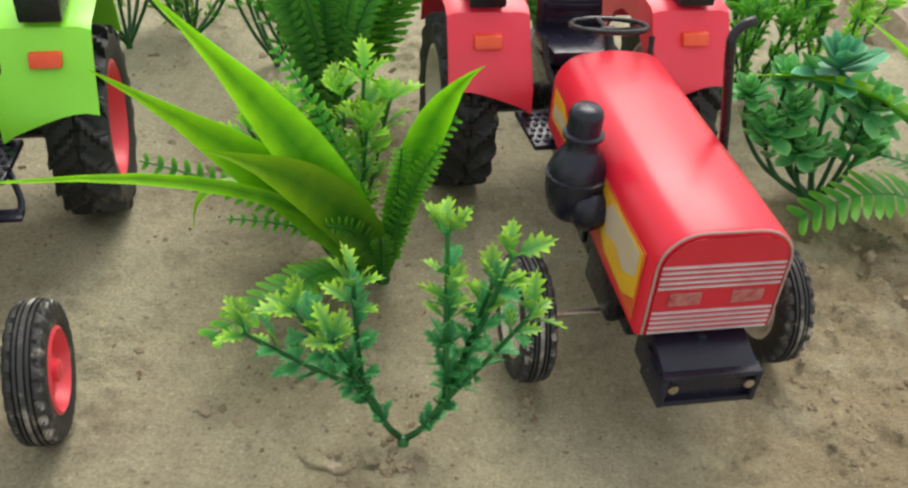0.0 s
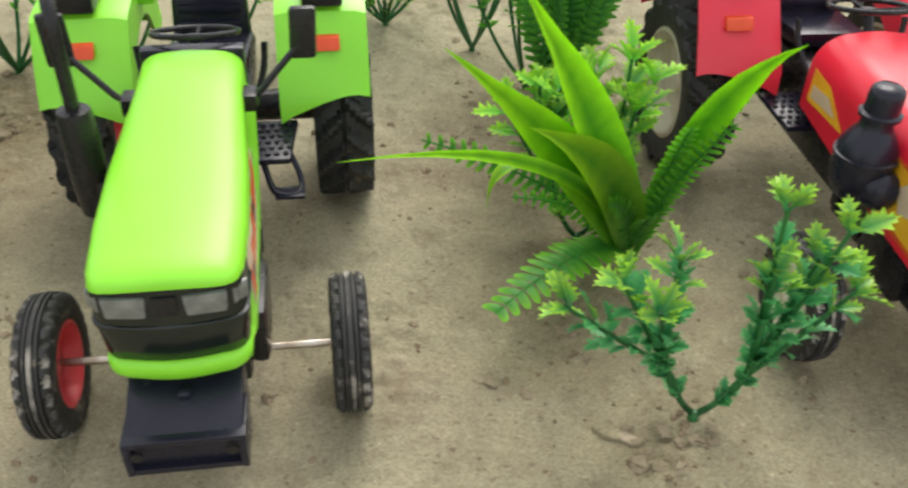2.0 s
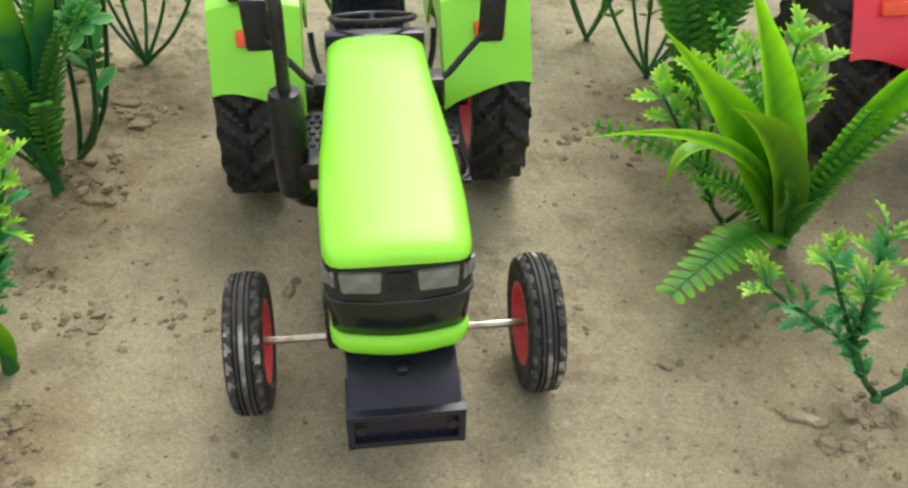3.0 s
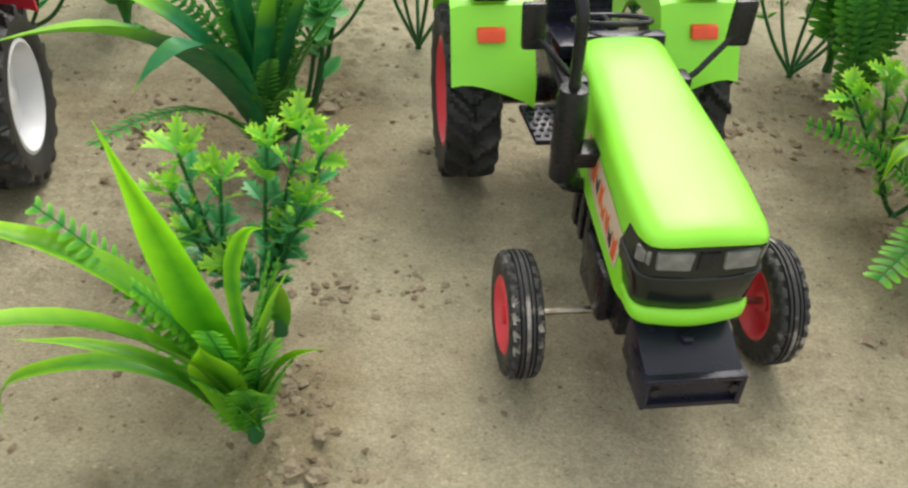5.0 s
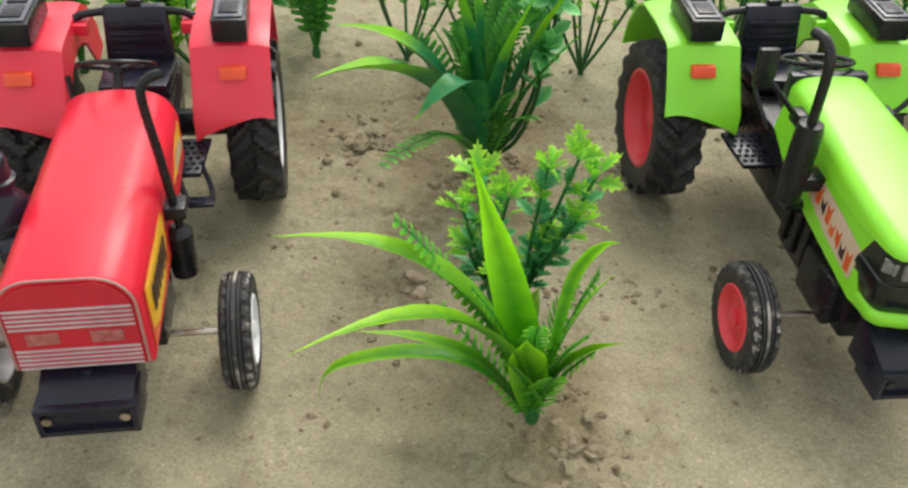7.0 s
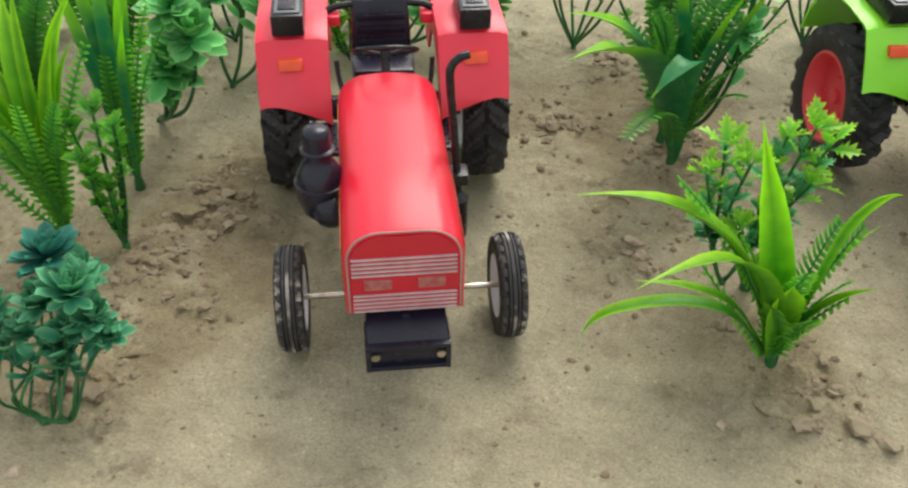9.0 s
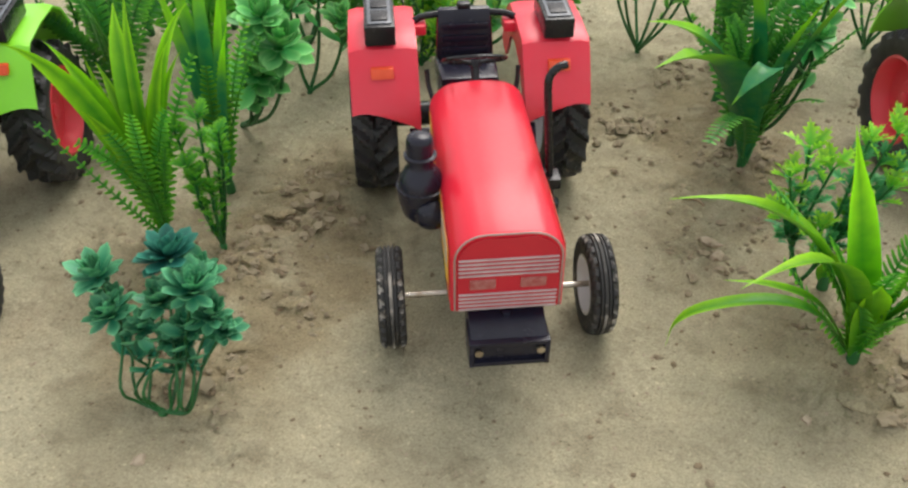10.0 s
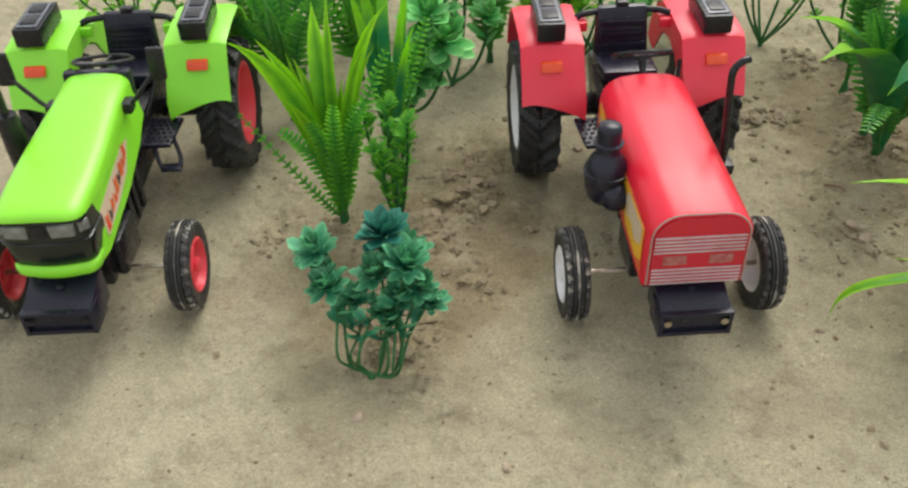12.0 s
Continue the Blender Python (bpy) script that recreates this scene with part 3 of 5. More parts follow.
def seat_set(parent, wheel_tilt):
    seat = part("seat", one_box(-1.35, 1.35, 0.5, 2.9, 5.3, 5.85, 0.18, lambda x, y, z: (x * (0.9 if y < 1 else 1), y, z + (0.15 if y < 1 else 0))), NAVY, parent, "black moulded seat with ribs")
    back = part("backrest", one_box(-1.28, 1.28, 2.7, 3.15, 5.5, 7.85, 0.21, lambda x, y, z: (x * (0.9 if z > 7 else 1), y + (0.45 if z > 7 else 0), z)), NAVY, parent, "black ribbed backrest")
    for k in range(3):
        z = 6.0 + k * 0.5
        part("rib", one_box(-1.02, 1.02, 2.66 + 0.1 * k, 2.82 + 0.1 * k, z, z + 0.3, 0.07), NAVY, back)
    part("grab_bar", tube(bmesh.new(), bend([(-2.25, 3.1, 7.3), (-2.0, 3.15, 7.5), (-1.5, 3.25, 7.58), (0, 3.5, 7.6), (1.5, 3.25, 7.58), (2.0, 3.15, 7.5), (2.25, 3.1, 7.3)], 6), 0.15, 10), BLACK, parent, "black grab bar behind the seat")
    part("headrest_knob", one_box(-0.3, 0.3, 3.2, 3.65, 7.7, 8.05, 0.14), BLACK, parent)
    ring = bmesh.new()
    pts = [(1.22 * math.cos(a), 1.22 * math.sin(a), 0) for a in (i * math.pi / 16 for i in range(33))]
    tube(ring, pts, 0.085, 8)
    for k in range(3):
        a = math.pi / 2 + k * 2 * math.pi / 3
        tube(ring, [(0, 0, -0.15), (1.08 * math.cos(a), 1.08 * math.sin(a), 0)], 0.07, 6)
    lathe(ring, [(0.25, -0.25), (0.25, -0.05), (0.02, -0.02)], 12, "z")
    part("steering_wheel", ring, BLACK, parent, "thin black steering wheel", m=at_cm(0, -1.0, 7.6, wheel_tilt))
    part("steering_column", tube(bmesh.new(), [(0, -1.9, 6.2), (0, -1.0, 7.5)], 0.16, 8), BLACK, parent)


def foot_set(parent):
    for s in (-1, 1):
        bm = one_box(*sorted((s * 1.2, s * 2.65)), -2.5, -0.5, 4.05, 4.25, 0.07, lambda x, y, z: (x * (0.9 if y < -2 else 1.0), y, z + 0.1 * (y + 1.5)))
        fp = part("footplate", bm, NAVY, parent, "dark studded footplate")
        bm = bmesh.new()
        for i in range(4):
            for j in range(6):
                y = -2.25 + j * 0.3
                lathe(bm, [(0.1, 0), (0.08, 0.06), (0.02, 0.06)], 6, "z", (s * (1.45 + i * 0.27 + 0.12 * (j % 2)), y, 4.25 + 0.1 * (y + 1.5)))
        tagged(part("studs", bm, BLACK, fp), kind="stuff")
        part("lever", tube(bmesh.new(), bend([(s * 1.3, -1.4, 5.0), (s * 1.75, -0.6, 6.1), (s * 1.85, -0.3, 6.9)], 5), 0.1, 8), BLACK, parent)
    bm = bmesh.new()
    tube(bm, bend([(1.5, -2.0, 4.1), (1.75, -2.6, 3.3), (2.0, -2.8, 3.1), (2.55, -2.8, 3.1), (2.65, -2.3, 3.3), (2.3, -1.6, 4.0)], 5), 0.1, 8)
    part("step", bm, NAVY, parent, "dark looped mounting step")
    part("pedal", one_box(1.85, 2.75, -3.0, -2.45, 3.0, 3.14, 0.05), NAVY, parent)


def chassis(parent):
    part("gearbox", one_box(-1.3, 1.3, -4.5, 4.2, 2.4, 5.3, 0.25, lambda x, y, z: (x * (0.8 if z < 3 else 1), y, z)), BLACK, parent, "black engine and gearbox block")
    part("engine", one_box(-1.35, 1.35, -9.6, -4.4, 2.2, 4.7, 0.2), BLACK, parent)
    for s in (-1, 1):
        part("side_casing", one_box(*sorted((s * 1.3, s * 1.78)), -9.1, -6.9, 2.3, 4.0, 0.2), BLACK, parent)
        part("axle_housing", tube(bmesh.new(), [(s * 0.9, 2.6, 3.2), (s * 3.3, 2.6, 3.2)], 0.55, 14), BLACK, parent)
        for k in range(3):
            part("engine_fin", one_box(*sorted((s * 1.3, s * 1.52)), -6.5 + k * 0.75, -6.1 + k * 0.75, 2.6, 4.5, 0.06), BLACK, parent)
    part("front_axle", tube(bmesh.new(), [(-3.75, -8.1, 1.9), (3.75, -8.1, 1.9)], 0.11, 10), STEEL, parent, "thin steel wire axle")


def air_cleaner(parent):
    """Black pot with a capped neck, hung on the hood's side."""
    pot = part("air_cleaner", lathe(bmesh.new(), [(0.2, 4.55), (0.5, 4.6), (0.66, 4.8), (0.77, 5.15), (0.82, 5.5), (0.83, 5.85), (0.8, 6.15), (0.7, 6.38), (0.6, 6.56), (0.5, 6.7), (0.44, 6.8), (0.43, 7.05), (0.56, 7.1), (0.57, 7.2), (0.47, 7.25), (0.47, 7.72), (0.43, 7.88), (0.34, 7.96), (0.03, 7.99)], 24, "z", (-2.5, -6.9, 0)), NAVY, parent, "black pot-shaped air cleaner")
    part("clamp", lathe(bmesh.new(), [(0.8, 5.85), (0.87, 5.88), (0.87, 5.97), (0.8, 6.0)], 24, "z", (-2.5, -6.9, 0)), NAVY, pot)
    part("bowl", lathe(bmesh.new(), [(0.1, -0.62), (0.36, -0.55), (0.55, -0.36), (0.62, 0.0), (0.58, 0.3), (0.3, 0.5)], 18, "y", (-2.2, -7.45, 5.15)), NAVY, pot)
    part("bracket", one_box(-2.4, -1.7, -7.3, -6.5, 4.9, 5.9, 0.1), NAVY, parent)


def exhaust_red(parent, lean):
    """lean: centimetres by which the pipe's top stands nearer to the hood than its foot."""
    e = part("exhaust", tube(bmesh.new(), bend([(2.2, -6.4, 4.6), (2.2 - lean * 0.5, -6.45, 7.3), (2.2 - lean * 0.9, -6.5, 9.2), (2.3 - lean, -6.45, 9.7), (2.55 - lean, -6.4, 9.95), (2.85 - lean, -6.3, 10.0)], 6), 0.14, 12), BLACK, parent, "thin black exhaust pipe bent at the tip")
    part("exhaust_clamp", one_box(1.8, 2.5, -6.8, -6.0, 5.3, 5.75, 0.1), BLACK, e)
    part("muffler", lathe(bmesh.new(), [(0.2, 2.9), (0.42, 3.0), (0.45, 4.6), (0.2, 4.85)], 16, "z", (2.1, -6.4, 0)), BLACK, parent)


def exhaust_green(parent):
    x, y = -2.35, -5.9
    part("muffler", lathe(bmesh.new(), [(0.2, 4.9), (0.4, 5.1), (0.45, 6.2), (0.44, 7.7), (0.38, 7.95), (0.1, 8.0)], 20, "z", (x, y, 0)), BLACK, parent, "fat black muffler")
    part("exhaust", tube(bmesh.new(), bend([(x, y, 7.9), (x, y + 0.05, 9.6), (x - 0.02, y + 0.2, 10.2), (x - 0.1, y + 0.6, 10.5), (x - 0.2, y + 1.1, 10.5)], 6), 0.17, 12), BLACK, parent, "upright black exhaust pipe with elbow")
    part("muffler_bracket", one_box(-2.2, -1.4, -6.3, -5.5, 5.6, 6.1, 0.08), BLACK, parent)
    part("manifold", tube(bmesh.new(), bend([(x, y, 5.1), (x + 0.3, y + 0.2, 4.7), (-1.2, y + 0.4, 4.4)], 5), 0.25, 10), BLACK, parent)


def mirrors(parent):
    for s in (-1, 1):
        arm = part("mirror_arm", tube(bmesh.new(), bend([(s * 1.35, -3.6, 6.9), (s * 1.8, -3.7, 7.05), (s * 2.3, -3.65, 7.6), (s * 3.0, -3.5, 8.35)], 5), 0.095, 8), BLACK, parent)
        part("mirror", one_box(s * 3.1 - 0.35, s * 3.1 + 0.35, -3.62, -3.35, 7.9, 9.3, 0.13, lambda x, y, z: (x - s * (0.06 if z < 8.5 else 0), y + (0.06 if z > 8.5 else 0), z)), BLACK, parent, "black door mirror on a bent arm")
        part("arm_foot", one_box(*sorted((s * 1.2, s * 1.75)), -4.0, -3.3, 6.6, 7.1, 0.1), BLACK, parent)


RIMS = {}


def rims_of(mat):
    if mat.name not in RIMS:
        RIMS[mat.name] = (rim_mesh(2.02, 0.8, 0.75, 0.35, mat), rim_mesh(1.12, 0.44, 0.3, 0.3, mat))
    return RIMS[mat.name]


def tractor(kind, x, y, yaw, rim_mat, label, rim_label, spin):
    t = new("toy_tractor")
    t.empty_display_size = 0.02
    t.matrix_basis = at_cm(x, y, 0, 0, 0, yaw)
    tagged(t, label, "toy tractor", "toy tractors in a row")
    big, small = rims_of(rim_mat)
    for n, s in enumerate((-1, 1)):
        wheel(t, "rear_wheel", 4.08 * s, 2.6, 3.17, TYRE_REAR, big, spin + 31 * n, "black lugged rubber tyre, dusty", rim_label)
        wheel(t, "front_wheel", 3.78 * s, -8.1, 1.86, TYRE_FRONT, small, spin + 17 * n, "black ribbed tyre with sand in the grooves", rim_label)
    chassis(t)
    seat_set(t, {RIM_CREAM: -13, RIM_WHITE: -32}.get(rim_mat, -18))
    foot_set(t)
    if kind == "red":
        hood = part("hood", hood_red_mesh(), RED, t, "glossy red arched hood")
        grille_red(t)
        stickers_red(t, hood)
        fender_set(t, RED_PALE)
        air_cleaner(t)
        exhaust_red(t, 1.0 if rim_mat is RIM_CREAM else 0.4)
        bumper(t, NAVY, True)
    else:
        hood_green(t)
        fender_set(t, GREEN)
        exhaust_green(t)
        mirrors(t)
        bumper(t, NAVY, False)
    return t


tractor("red", 4.43, 31.72, 14.5, RIM_CREAM, "red toy tractor with dusty cream wheels standing on sand", "dusty cream plastic rim", 5)
tractor("green", -15.45, 25.6, 16.4, RIM_RED, "lime green toy tractor with red wheels standing on sand", "red plastic rim", 12)
tractor("red", -38.89, 18.74, 19.0, RIM_WHITE, "red toy tractor with clean white wheels standing on sand", "clean white plastic rim", 23)
tractor("green", -61.2, 13.1, 18.0, RIM_RED, "lime green toy tractor beside a teal succulent plant", "red plastic rim", 40)


# ---------------------------------------------------------------- ground
def smooth(a, b, v):
    v = min(1, max(0, (v - a) / (b - a)))
    return v * v * (3 - 2 * v)


MOUNDS = [(-21.5, 11.0, 2.2, 0.55), (-23.0, 13.0, 1.6, 0.35), (-46.5, 6.0, 2.4, 0.35), (-47.5, 12.5, 2.0, 0.5), (-1.0, 20.0, 2.0, 0.3), (14, 29.5, 3.0, 0.4), (19, 33, 4.0, 0.6), (-46, 16.5, 2.2, 0.4), (-44.5, 11, 2.5, 0.25)]


CRUMBLED = [(-21.3, 10.8, 1.9, 0.8), (-22.4, 14.2, 1.5, 0.9), (-0.8, 18.6, 2.2, 0.9), (-4.4, 26.0, 1.6, 0.9), (-46.2, 6.2, 2.6, 1.2), (-46.8, 12.8, 2.0, 1.3), (-45.4, 16.2, 2.6, 1.2), (-46.6, 19.8, 2.4, 1.0), (-27.2, 26.0, 2.0, 1.2),
            (-26.6, 30.2, 1.6, 1.1), (-32.4, 27.0, 2.4, 1.2), (-29.0, 17.6, 2.0, 1.1), (12.5, 26.5, 4.5, 1.3), (16.0, 29.5, 3.6, 1.5), (13.5, 21.5, 4.0, 1.0), (-51.0, 12.0, 2.2, 0.9), (-5.5, 36.0, 2.4, 1.0), (-43.8, 10.4, 1.6, 0.9), (-30.5, 33.5, 2.6, 0.9),
            (-3.5, 22.4, 1.8, 0.8), (-3.4, 29.6, 2.0, 0.9), (-5.6, 33.0, 1.8, 0.9), (-25.6, 20.6, 1.8, 1.0), (-26.0, 24.6, 1.8, 1.4), (-48.4, 9.8, 2.0, 1.1), (-47.4, 8.2, 1.6, 1.2), (-42.6, 12.4, 1.4, 1.0), (-27.4, 31.4, 1.8, 1.0), (-24.6, 13.6, 1.8, 1.1), (-37.6, 27.6, 2.0, 0.9)]


def ground_height(x, y):
    """Centimetres: a gently uneven sand bed, small heaps round the plants, rising outside the rows."""
    h = 0.10 * noise.noise((x * 0.13, y * 0.13, 0)) + 0.05 * noise.noise((x * 0.55, y * 0.55, 3)) + 0.022 * noise.noise((x * 1.9, y * 1.9, 7))
    rough = smooth(0.0, 0.45, noise.noise((x * 0.16, y * 0.16, 11)))
    for hx, hy, r, k in CRUMBLED:
        d = ((x - hx) ** 2 + (y - hy) ** 2) / (r * r)
        if d < 4:
            rough = max(rough, k * math.exp(-d))
    if rough > 0.02:
        # a dried crust, broken into uneven plates with cracks between them
        crust = noise.noise((x * 0.8, y * 0.8, 5)) + 0.5 * noise.noise((x * 2.1, y * 2.1, 9))
        wx, wy = x + 0.7 * noise.noise((x * 0.9, y * 0.9, 31)), y + 0.7 * noise.noise((x * 0.9, y * 0.9, 47))
        near, cells = noise.voronoi((wx * 0.75, wy * 0.75, 0.5))
        lift = noise.noise(Vector(cells[0]) * 3.7)
        gap = 1 - smooth(0.03, 0.16, near[1] - near[0])
        h += rough * (0.20 * smooth(-0.1, 0.1, crust) - 0.10 + 0.16 * abs(noise.noise((x * 2.4, y * 2.4, 2))) + 0.16 * lift - 0.22 * gap * smooth(-0.25, 0.2, crust))
    for mx, my, r, k in MOUNDS:
        d = math.hypot(x - mx, y - my) / r
        if d < 2.5:
            h += k * math.exp(-d * d) * (0.7 + 0.9 * noise.noise((x * 0.9, y * 0.9, 21)))
    return h - 0.06


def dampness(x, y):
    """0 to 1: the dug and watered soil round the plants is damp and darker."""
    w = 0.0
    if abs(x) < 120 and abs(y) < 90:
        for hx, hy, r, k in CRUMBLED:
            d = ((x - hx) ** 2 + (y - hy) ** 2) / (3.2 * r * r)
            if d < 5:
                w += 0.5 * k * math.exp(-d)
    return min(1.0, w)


def build_ground():
    def spread(a, b, step, far):
        mid = list(np.arange(a, b + step / 2, step))
        out, d = [], step
        p = b
        while p < far:
            d *= 1.35
            p += d
            out.append(p)
        return [a - (q - b) for q in reversed(out)] + mid + out

    xs, ys = spread(-66, 20, 0.17, 30000), spread(-5, 46, 0.17, 30000)
    vs = [(x * CM, y * CM, (ground_height(x, y) if abs(x) < 400 and abs(y) < 400 else -0.06) * CM) for y in ys for x in xs]
    w = len(xs)
    fs = [(j * w + i, j * w + i + 1, (j + 1) * w + i + 1, (j + 1) * w + i) for j in range(len(ys) - 1) for i in range(w - 1)]
    me = bpy.data.meshes.new("ground")
    me.from_pydata(vs, [], fs)
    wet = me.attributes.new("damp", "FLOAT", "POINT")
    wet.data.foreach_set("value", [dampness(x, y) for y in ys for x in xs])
    finish(me, SAND, 180)
    tagged(new("ground", me), "fine damp beige sand with small clods", "ground", kind="structure")


build_ground()


# ---------------------------------------------------------------- plants (moulded plastic)
def leafy(name, verts, faces, rim, mat):
    """A mesh in centimetres with its rim values, 0 deep to 1 bright."""
    me = bpy.data.meshes.new(name)
    me.from_pydata([Vector(v) * CM for v in verts], [], faces)
    a = me.attributes.new("rim", "FLOAT", "POINT")
    a.data.foreach_set("value", [float(r) for r in rim])
    return finish(me, mat, 60)


def arc(az, reach, tip, rise, n, lean=0.0, start=0.25):
    """Points from the base out to a tip: az in degrees, reach and heights in centimetres; rise is the height that the stalk strives to."""
    c, s = math.cos(radians(az)), math.sin(radians(az))
    p1 = Vector((c * reach * start - s * lean, s * reach * start + c * lean, rise))
    p2 = Vector((c * reach, s * reach, tip))
    return [2 * t * (1 - t) * p1 + t * t * p2 for t in (i / n for i in range(n + 1))]


def blade_mesh(line, width, mat, fold=0.25, tipness=1.0, twist=0.0, widest=0.45, power=1.4, face=(0, 0, 1), turns=0.58):
    """A strap leaf with a raised fold and some thickness."""
    vs, fs, rim = [], [], []
    n = len(line) - 1
    for i, p in enumerate(line):
        t = i / n
        d = (line[min(i + 1, n)] - line[max(i - 1, 0)]).normalized()
        side = d.cross(Vector(face))
        side = side.normalized() if side.length > 0.05 else Vector((1, 0, 0))
        side = Matrix.Rotation(radians(twist * (0.3 + t)), 3, d) @ side
        up = side.cross(d)
        w = width * 0.5 * (0.22 + 0.78 * math.sin(math.pi * min(1, t ** (math.log(0.5) / math.log(widest)))) ** (0.9 if t < widest else 1.15)) * (1 if t < 0.72 else ((1 - t) / 0.28) ** 0.8 * 0.97 + 0.03)
        for u, h, e in ((-1, fold, 1.0), (-0.5, fold * 0.42, 0.45), (0, 0, 0), (0.5, fold * 0.42, 0.45), (1, fold, 1.0), (0, -0.06, 0)):
            vs.append(p + side * (u * w) + up * (h * w + (0.012 if h >= 0 else 0)))
            rim.append(0.1 * e + 0.85 * smooth(turns, turns + 0.14, t) if mat is BLADE_BLUE else min(1, 0.02 + 0.62 * e * (0.15 + 0.85 * t) + tipness * (0.5 + 0.45 * e) * t ** (power + 0.6)))
        if i:
            a, b = 6 * (i - 1), 6 * i
            fs += [(a + k, a + (k + 1) % 6, b + (k + 1) % 6, b + k) for k in range(6)]
    fs.append(tuple(range(6)))
    return leafy("leaf", vs, fs, rim, mat)


def frond_mesh(line, length, mat, pairs=14, droop=0.12, bright=0.8, lobe=0.30, swept=0.35, fill=0.33, face=(0, 0, 1)):
    """A fern frond: a rib with paired leaflets, each folded and blunt-ended."""
    vs, fs, rim = [], [], []
    n = len(line) - 1

    def put(points, shade):
        k = len(vs)
        vs.extend(points)
        rim.extend(shade)
        return k

    for i, p in enumerate(line):
        d = (line[min(i + 1, n)] - line[max(i - 1, 0)]).normalized()
        side = d.cross(Vector(face))
        side = side.normalized() if side.length > 0.05 else Vector((1, 0, 0))
        up, r = side.cross(d), 0.07 * (1 - 0.6 * i / n)
        k = put([p + side * r, p + up * r, p - side * r, p - up * r], [0.15] * 4)
        if i:
            fs += [(k - 4 + q, k - 4 + (q + 1) % 4, k + (q + 1) % 4, k + q) for q in range(4)]
    for j in range(pairs):
        t = 0.16 + 0.82 * j / (pairs - 1)
        x = t * n
        i = min(n - 1, int(x))
        p = line[i].lerp(line[i + 1], x - i)
        d = (line[i + 1] - line[i]).normalized()
        side = d.cross(Vector(face))
        side = side.normalized() if side.length > 0.05 else Vector((1, 0, 0))
        up = side.cross(d)
        size = length * (0.45 + 0.55 * math.sin(math.pi * min(1, 0.15 + t * 0.85)) ** 0.7) * random.uniform(0.9, 1.1)
        gap = (line[-1] - line[0]).length / pairs
        for s in (-1, 1):
            out = (side * s + d * swept + up * random.uniform(-0.04, 0.12)).normalized()
            wide = min(gap * fill, size * lobe)
            dn = -up * droop
            tip = p + out * size + dn * size * 0.6
            a = p + out * size * 0.4 + d * wide * 0.9
            b = p + out * size * 0.4 - d * wide * 0.9
            m = p + out * size * 0.5 + up * wide * 0.35
            e1, e2 = p + out * size * 0.82 + d * wide * 0.75 + dn * size * 0.35, p + out * size * 0.82 - d * wide * 0.55 + dn * size * 0.35
            g = bright * (0.5 + 0.5 * t)
            k = put([p + d * wide * 0.75, a, e1, tip, e2, b, p - d * wide * 0.75, m], [0.1, g * 0.6, g, g, g, g * 0.6, 0.1, g * 0.3])
            fs += [(k + q, k + (q + 1) % 7, k + 7) for q in range(7)]
    return leafy("frond", vs, fs, rim, mat)


def jag_mesh(mat):
    """A deeply toothed leaf one centimetre long, along +y, bright at its teeth."""
    outline = [(0.0, 0.025, 0.05), (0.28, 0.05, 0.15), (0.50, 0.27, 0.65), (0.47, 0.10, 0.3), (0.70, 0.37, 0.85), (0.66, 0.12, 0.45), (0.96, 0.33, 1.0), (0.86, 0.10, 0.65), (1.14, 0.15, 1.0), (1.02, 0.045, 0.8), (1.32, 0.0, 1.0)]
    vs, fs, rim = [], [], []
    for s in (-1, 1):
        k = len(vs)
        for t, w, r in outline:
            spine = min(t, 1.1)
            vs += [(0, spine, 0.10 * math.sin(spine * 2.2)), (s * w, t, 0.10 * math.sin(t * 2.2) + w * 0.35)]
            rim += [r * r * 0.3, r * r]
        for i in range(len(outline) - 1):
            a = k + 2 * i
            fs.append((a, a + 1, a + 3, a + 2) if s > 0 else (a, a + 2, a + 3, a + 1))
    return leafy("leaf", vs, fs, rim, mat)


def petal_mesh(mat):
    """A cupped succulent leaf one centimetre long, along +y, with a pointed tip."""
    vs, fs, rim = [], [], []
    for i in range(7):
        t = i / 6
        w = 0.235 * math.sin(math.pi * min(1, 0.06 + 0.94 * t**1.7)) ** 0.75 + 0.015
        z = 0.2 * t * t
        for u in (-1, -0.5, 0, 0.5, 1):
            vs.append((u * w, t, z + 0.3 * w * u * u))
            rim.append(min(1, 0.45 * t**2 + 0.6 * u * u * t))
        vs.append((0, t * 0.98, z - 0.05))
        rim.append(0.1)
        if i:
            a, b = 6 * (i - 1), 6 * i
            fs += [(a + k, a + k + 1, b + k + 1, b + k) for k in range(4)] + [(a + 4, a + 5, b + 5, b + 4), (a + 5, a, b, b + 5)]
    return leafy("leaf", vs, fs, rim, mat)


JAG_M, JAG_LIME_M, JAG_DEEP_M, JAG_BLUE_M = jag_mesh(JAG), jag_mesh(JAG_LIME), jag_mesh(FERN), jag_mesh(JAG_BLUE)
PETAL_M, PETAL_TEAL_M, PETAL_BLUE_M = petal_mesh(ROSE), petal_mesh(ROSE_TEAL), petal_mesh(ROSE_BLUE)


def plant(name, x, y, label, group):
    p = new(name)
    p.empty_display_size = 0.01
    p.matrix_basis = at_cm(x, y, ground_height(x, y))
    return tagged(p, label, "plant", group)


def stem_part(parent, points, r0, r1, name="stem"):
    bm = bmesh.new()
    n = len(points)
    tube(bm, points, [r0 + (r1 - r0) * i / (n - 1) for i in range(n)], 7)
    return part(name, bm, STEM, parent)


